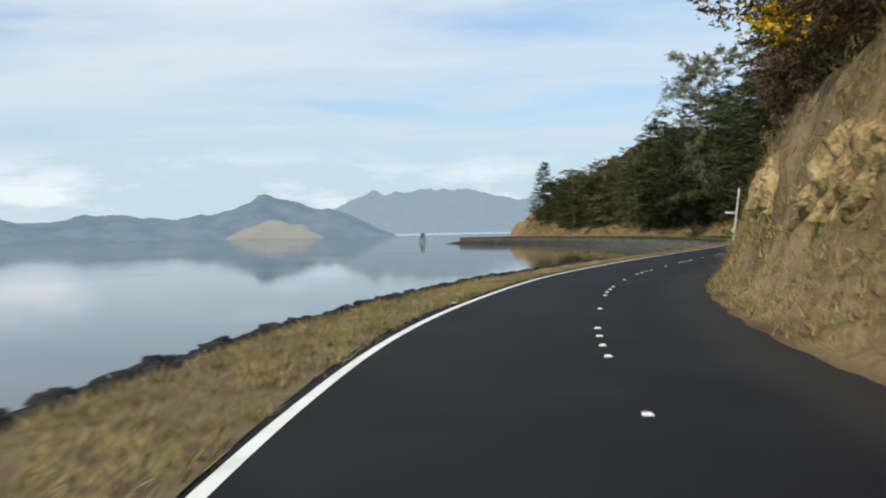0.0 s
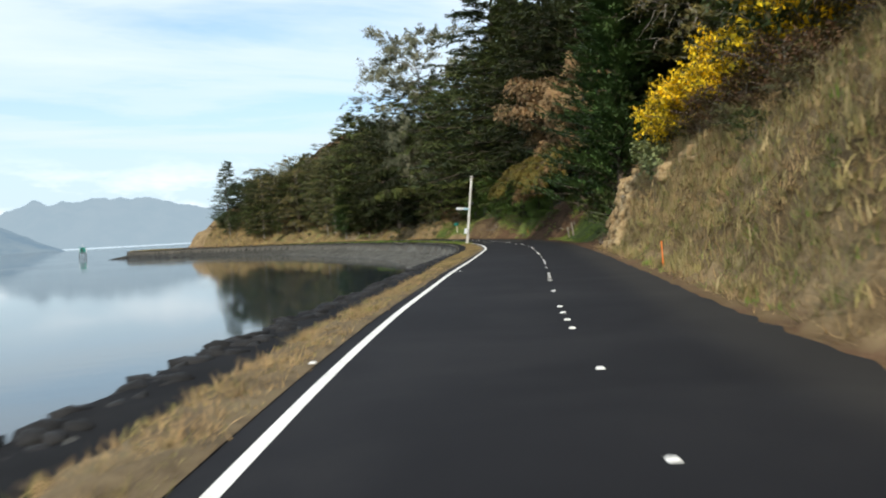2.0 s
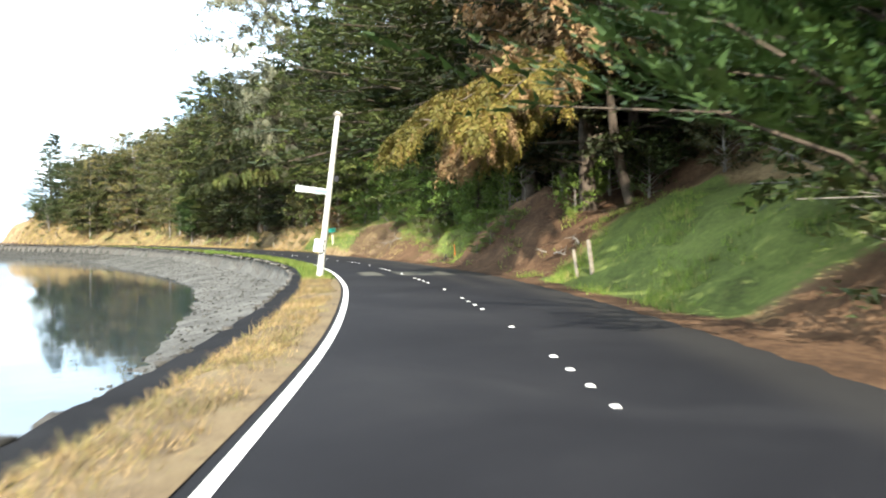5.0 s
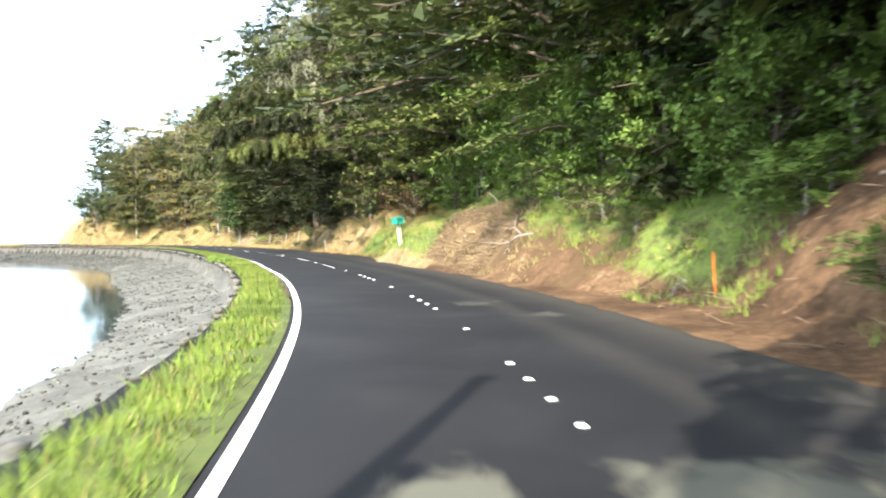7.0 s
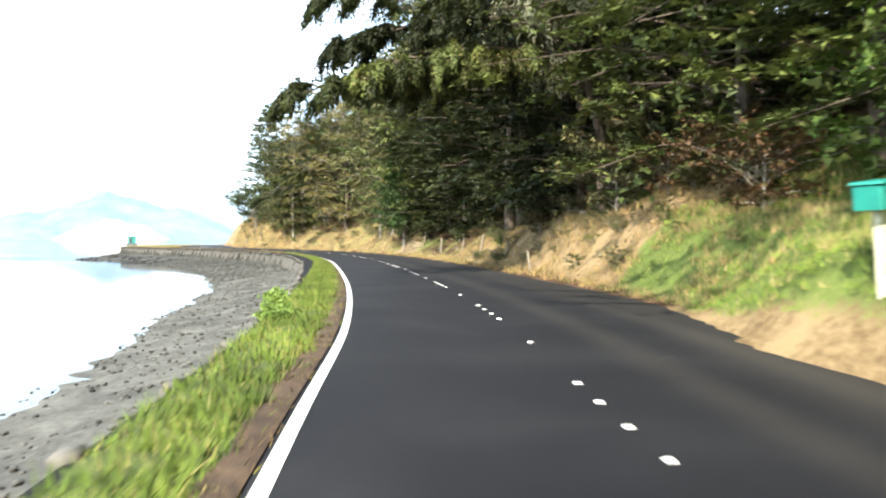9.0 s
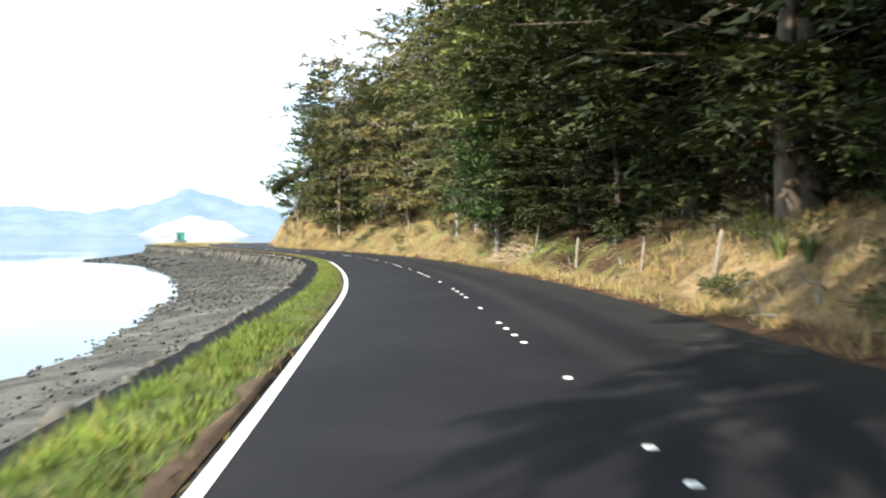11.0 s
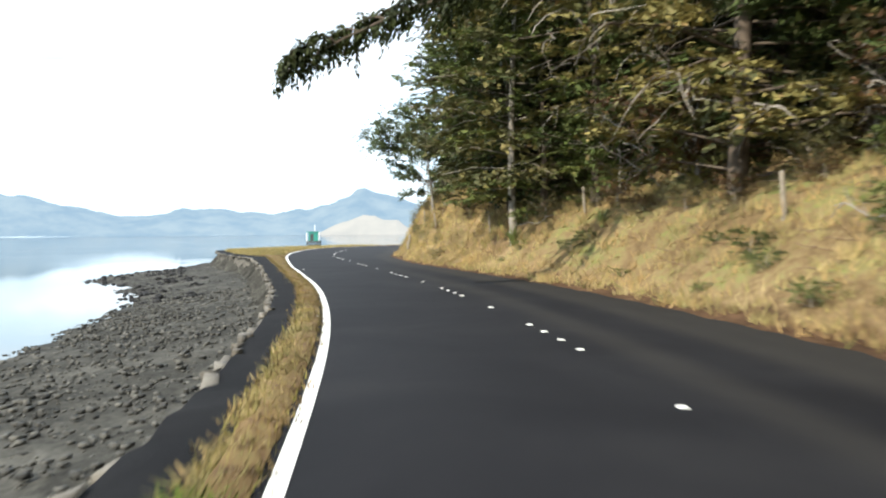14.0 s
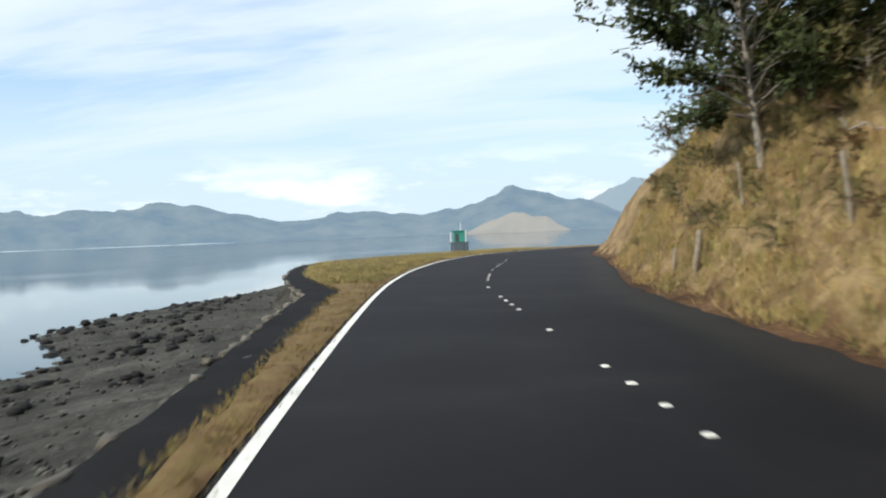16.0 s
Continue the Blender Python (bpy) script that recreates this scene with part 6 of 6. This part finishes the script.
rng = np.random.RandomState(5)
for i, (x, y, tall, rad) in enumerate(((37.0, 75.6, 0.9, 0.06), (36.9, 74.8, 1.05, 0.075), (28.2, 221.3, 1.05, 0.075), (27.6, 223.5, 0.8, 0.05), (29.2, 221.6, 0.9, 0.04), (30.6, 217.2, 1.1, 0.05),
                                       (41.6, 193.0, 0.9, 0.06), (38.0, 203.5, 0.9, 0.05), (34.2, 209.5, 0.9, 0.05), (47.6, 150.5, 1.2, 0.06), (47.4, 155.0, 1.0, 0.05), (47.0, 161.0, 1.1, 0.06), (46.6, 167.0, 1.2, 0.05),
                                       (46.7, 136.5, 0.9, 0.05), (47.2, 143.0, 1.0, 0.05), (44.8, 182.5, 1.0, 0.05))):
    fence_post(x, y, tall, rad, (rng.uniform(-8, 8), rng.uniform(-9, 9), rng.uniform(0, 360)), i)

# small white frame among the trees
fx, fy = 43.7, 89.0
frame_ob = turned("wire_frame", "small white wooden frame on the needle bank", "frame", fx, fy, ground_z(fx, fy) - 0.05, (5, 6, -25))
for nm, cx, cz, sx, sz in (("upright", -0.2, 0.3, 0.03, 0.6), ("upright", 0.2, 0.3, 0.03, 0.6), ("rail", 0, 0.33, 0.40, 0.03), ("rail", 0, 0.57, 0.40, 0.03)):
    v, f = [], []
    box(v, f, cx, 0.0 if nm == "upright" else 0.033, cz, sx, 0.03, sz)
    part(nm, mesh_of(nm, v, f, M_GREYBARK), frame_ob)


# dead sticks and cut branches on the banks
def branch(x, y, length, rot, seed):
    r = np.random.RandomState(seed)
    ob = turned("dead_branch", "bare grey fallen branch on the bank", "branch", x, y, ground_z(x, y) + 0.03, rot)
    v, f = [], []
    pts = [Vector((0, 0, 0))]
    for i in range(6):
        pts.append(pts[-1] + Vector((r.normal(0, 0.07), r.normal(0, 0.07), 0.16)) * length)
    tube(v, f, pts, [0.035, 0.03, 0.026, 0.022, 0.017, 0.012, 0.006], 5)
    for i in (2, 3, 4, 5):
        q = pts[i] + Vector((r.normal(0, 0.2), r.normal(0, 0.2), r.uniform(0.05, 0.2))) * length
        tube(v, f, [pts[i], (pts[i] + q) / 2 + Vector((0, 0, 0.03)), q], [0.016, 0.011, 0.005], 4)
    me = mesh_of("dead_branch", v, f, M_GREYBARK, True)
    st = part("limb", me, ob)
    return tagged(ob, group="fallen branches")


for i in range(46):
    zone = ((88, 104), (110, 117), (146, 156), (160, 182), (60, 74), (196, 226))[i % 6]
    s = rng.uniform(*zone)
    p = at(s, -road_w(s) - rng.uniform(1.0, 4.2))
    branch(float(p[0]), float(p[1]), rng.uniform(0.5, 1.5), (rng.uniform(55, 88), rng.uniform(-15, 15), rng.uniform(0, 360)), i)
for i, (s, u) in enumerate(((70, 2.6), (97, 4.0), (99, 4.4), (118, 3.5))):
    p = at(s, -road_w(s) - u)
    branch(float(p[0]), float(p[1]), 1.7, (rng.uniform(-12, 12), rng.uniform(-12, 12), rng.uniform(0, 360)), 90 + i)


M_STRAW = surface("cut_straw", [(0.3, (0.22, 0.16, 0.09)), (0.6, (0.42, 0.34, 0.22)), (0.8, (0.58, 0.50, 0.36))], 6, 50, 0.9, 0.6, 0.01)
M_TWIG = surface("dead_twig", [(0.3, (0.075, 0.048, 0.030)), (0.6, (0.20, 0.135, 0.085)), (0.8, (0.34, 0.26, 0.18))], 6, 50, 0.9, 0.6, 0.01)


def brush(name, label, s0, s1, u0, u1, n, length, rng, mat=None, thick=1.0):
    vs, fs_ = [], []
    for i in range(n):
        s = rng.uniform(s0, s1)
        p = at(s, -road_w(s) - rng.uniform(u0, u1))
        z = ground_z(float(p[0]), float(p[1])) + rng.uniform(0.0, 0.22)
        a, L = rng.uniform(0, 6.283), length * rng.uniform(0.4, 1.3)
        q = Vector((p[0], p[1], z))
        w = Vector((math.cos(a), math.sin(a), rng.normal(0.08, 0.22))) * L
        tube(vs, fs_, [q, q + w * 0.5 + Vector((0, 0, rng.normal(0, 0.03))), q + w], [0.011 * thick, 0.008 * thick, 0.003 * thick], 4)
    return tagged(new(name, mesh_of(name, vs, fs_, mat or M_TWIG)), label, "brushwood", kind="stuff")


brush("brush_heap", "heap of dead brown brushwood on the bank", 112.4, 118.2, 0.4, 2.8, 2800, 0.34, rng, None, 1.15)
brush("brush_litter", "thin dead twigs over the needle bank", 88, 106, 0.6, 5.0, 240, 0.4, rng)
brush("cut_flax_litter", "pale dry cut leaves scattered along the bank foot", 166, 188, 0.9, 3.2, 170, 0.4, np.random.RandomState(141), M_STRAW)
brush("cut_flax_heap", "heap of pale dry cut leaves at the bank foot", 174.0, 178.4, 1.0, 2.3, 520, 0.42, np.random.RandomState(143), M_STRAW, 1.7)
brush("brush_heap", "brown heaps of dead branches below the bank trees", 176, 188, 1.9, 4.6, 1700, 0.38, rng, None, 1.2)
brush("brush_litter", "dead twigs under the bank trees", 196, 236, 1.4, 4.4, 320, 0.6, rng)


# flax clumps on the bank
def flax(x, y, tall, seed):
    r = np.random.RandomState(seed)
    ob = turned("flax_clump", "spiky green flax clump on the dry bank", "plant", x, y, ground_z(x, y) - 0.04)
    vs, fs_ = [], []
    for i in range(46):
        a = r.uniform(0, 6.283)
        out = Vector((math.cos(a), math.sin(a), 0))
        sd = Vector((-math.sin(a), math.cos(a), 0)) * 0.022
        bend = r.uniform(0.15, 0.9)
        L = tall * r.uniform(0.6, 1.1)
        b2 = len(vs)
        for k in range(5):
            q = k / 4
            p = out * (0.05 + bend * L * q * q * 0.7) + Vector((0, 0, L * (q - 0.35 * bend * q * q)))
            w = sd * (1.0 if k < 3 else 0.7 if k == 3 else 0.1)
            vs += [p - w, p + w]
        fs_ += [(b2 + 2 * k, b2 + 2 * k + 1, b2 + 2 * k + 3, b2 + 2 * k + 2) for k in range(4)]
    part("leaves", mesh_of("leaves", vs, fs_, L_FLAX), ob)
    return tagged(ob, group="flax clumps")


for i, (s, u, tall) in enumerate(((213, 2.0, 0.9), (207, 2.6, 0.6), (188, 2.2, 0.6), (184, 2.6, 0.5), (157, 2.6, 0.8), (155.6, 2.4, 0.7), (192, 3.4, 0.5))):
    p = at(s, -road_w(s) - u)
    flax(float(p[0]), float(p[1]), tall, i)

# leafy weeds on the sea side
weed = leafy("weed_leaf", (0.07, 0.13, 0.025), (0.19, 0.28, 0.065))
for i, (s, d) in enumerate(((129.0, 1.25), (130.4, 1.35), (132.6, 1.6), (134, 1.75))):
    r = np.random.RandomState(60 + i)
    p = at(s, d)
    ob = turned("leafy_weed", "broad-leaved green weed at the wall's edge", "plant", float(p[0]), float(p[1]), -0.02)
    c = r.normal(0, 1, (420, 3)) * np.array([0.13, 0.13, 0.06]) + np.array([0, 0, 0.11])
    v, f = leaves(c, np.tile([0, 0, 0.3], (420, 1)), 0.09, 0.07, r, 0.1, 0.8, 1.2)
    part("leaves", fast_mesh("leaves", v, f, weed), ob)
    tagged(ob, group="leafy weeds")

# beacon on piles out in the harbour
beacon = turned("harbour_beacon", "teal beacon hut on dark piles in the harbour", "beacon", -8.2, 313.0, WATER - 1.0, (0, 0, 4))
for x in (-1.05, -0.35, 0.4, 1.05):
    for y in (-0.7, 0.7):
        v, f = [], []
        tube(v, f, [(x, y, 0), (x * 0.97, y * 0.97, 2.9)], [0.14, 0.12], 8)
        part("pile", mesh_of("pile", v, f, M_PILE, True), beacon)
v, f = [], []
box(v, f, 0, 0, 2.85, 2.5, 1.7, 0.16, 1.0, 0.02)
part("deck", mesh_of("deck", v, f, M_PILE), beacon)
v, f = [], []
box(v, f, 0.05, 0, 3.75, 1.75, 1.1, 1.6, 1.0, 0.04)
hut = part("hut", mesh_of("hut", v, f, M_TEAL), beacon, "teal painted hut")
v, f = [], []
box(v, f, 0.05, 0, 4.60, 1.95, 1.3, 0.12, 0.92, 0.02)
part("hut_roof", mesh_of("hut_roof", v, f, M_WHITE), hut, "pale flat roof")
v, f = [], []
box(v, f, -0.2, -0.56, 3.6, 0.6, 0.03, 1.2)
part("hut_door", mesh_of("hut_door", v, f, M_DARK), hut, "dark doorway")
for x in (-1.15, 1.15):
    v, f = [], []
    box(v, f, x, -0.7, 3.7, 0.12, 0.12, 1.7)
    part("corner_post", mesh_of("corner_post", v, f, M_WHITE), beacon, "pale corner post")
v, f = [], []
box(v, f, 0, -0.7, 4.6, 2.4, 0.1, 0.14)
part("rail", mesh_of("rail", v, f, M_TEAL), beacon)
v, f = [], []
tube(v, f, [(0.2, 0, 4.55), (0.2, 0, 5.9)], [0.07, 0.05], 8)
part("lamp_pole", mesh_of("lamp_pole", v, f, M_WHITE, True), beacon)
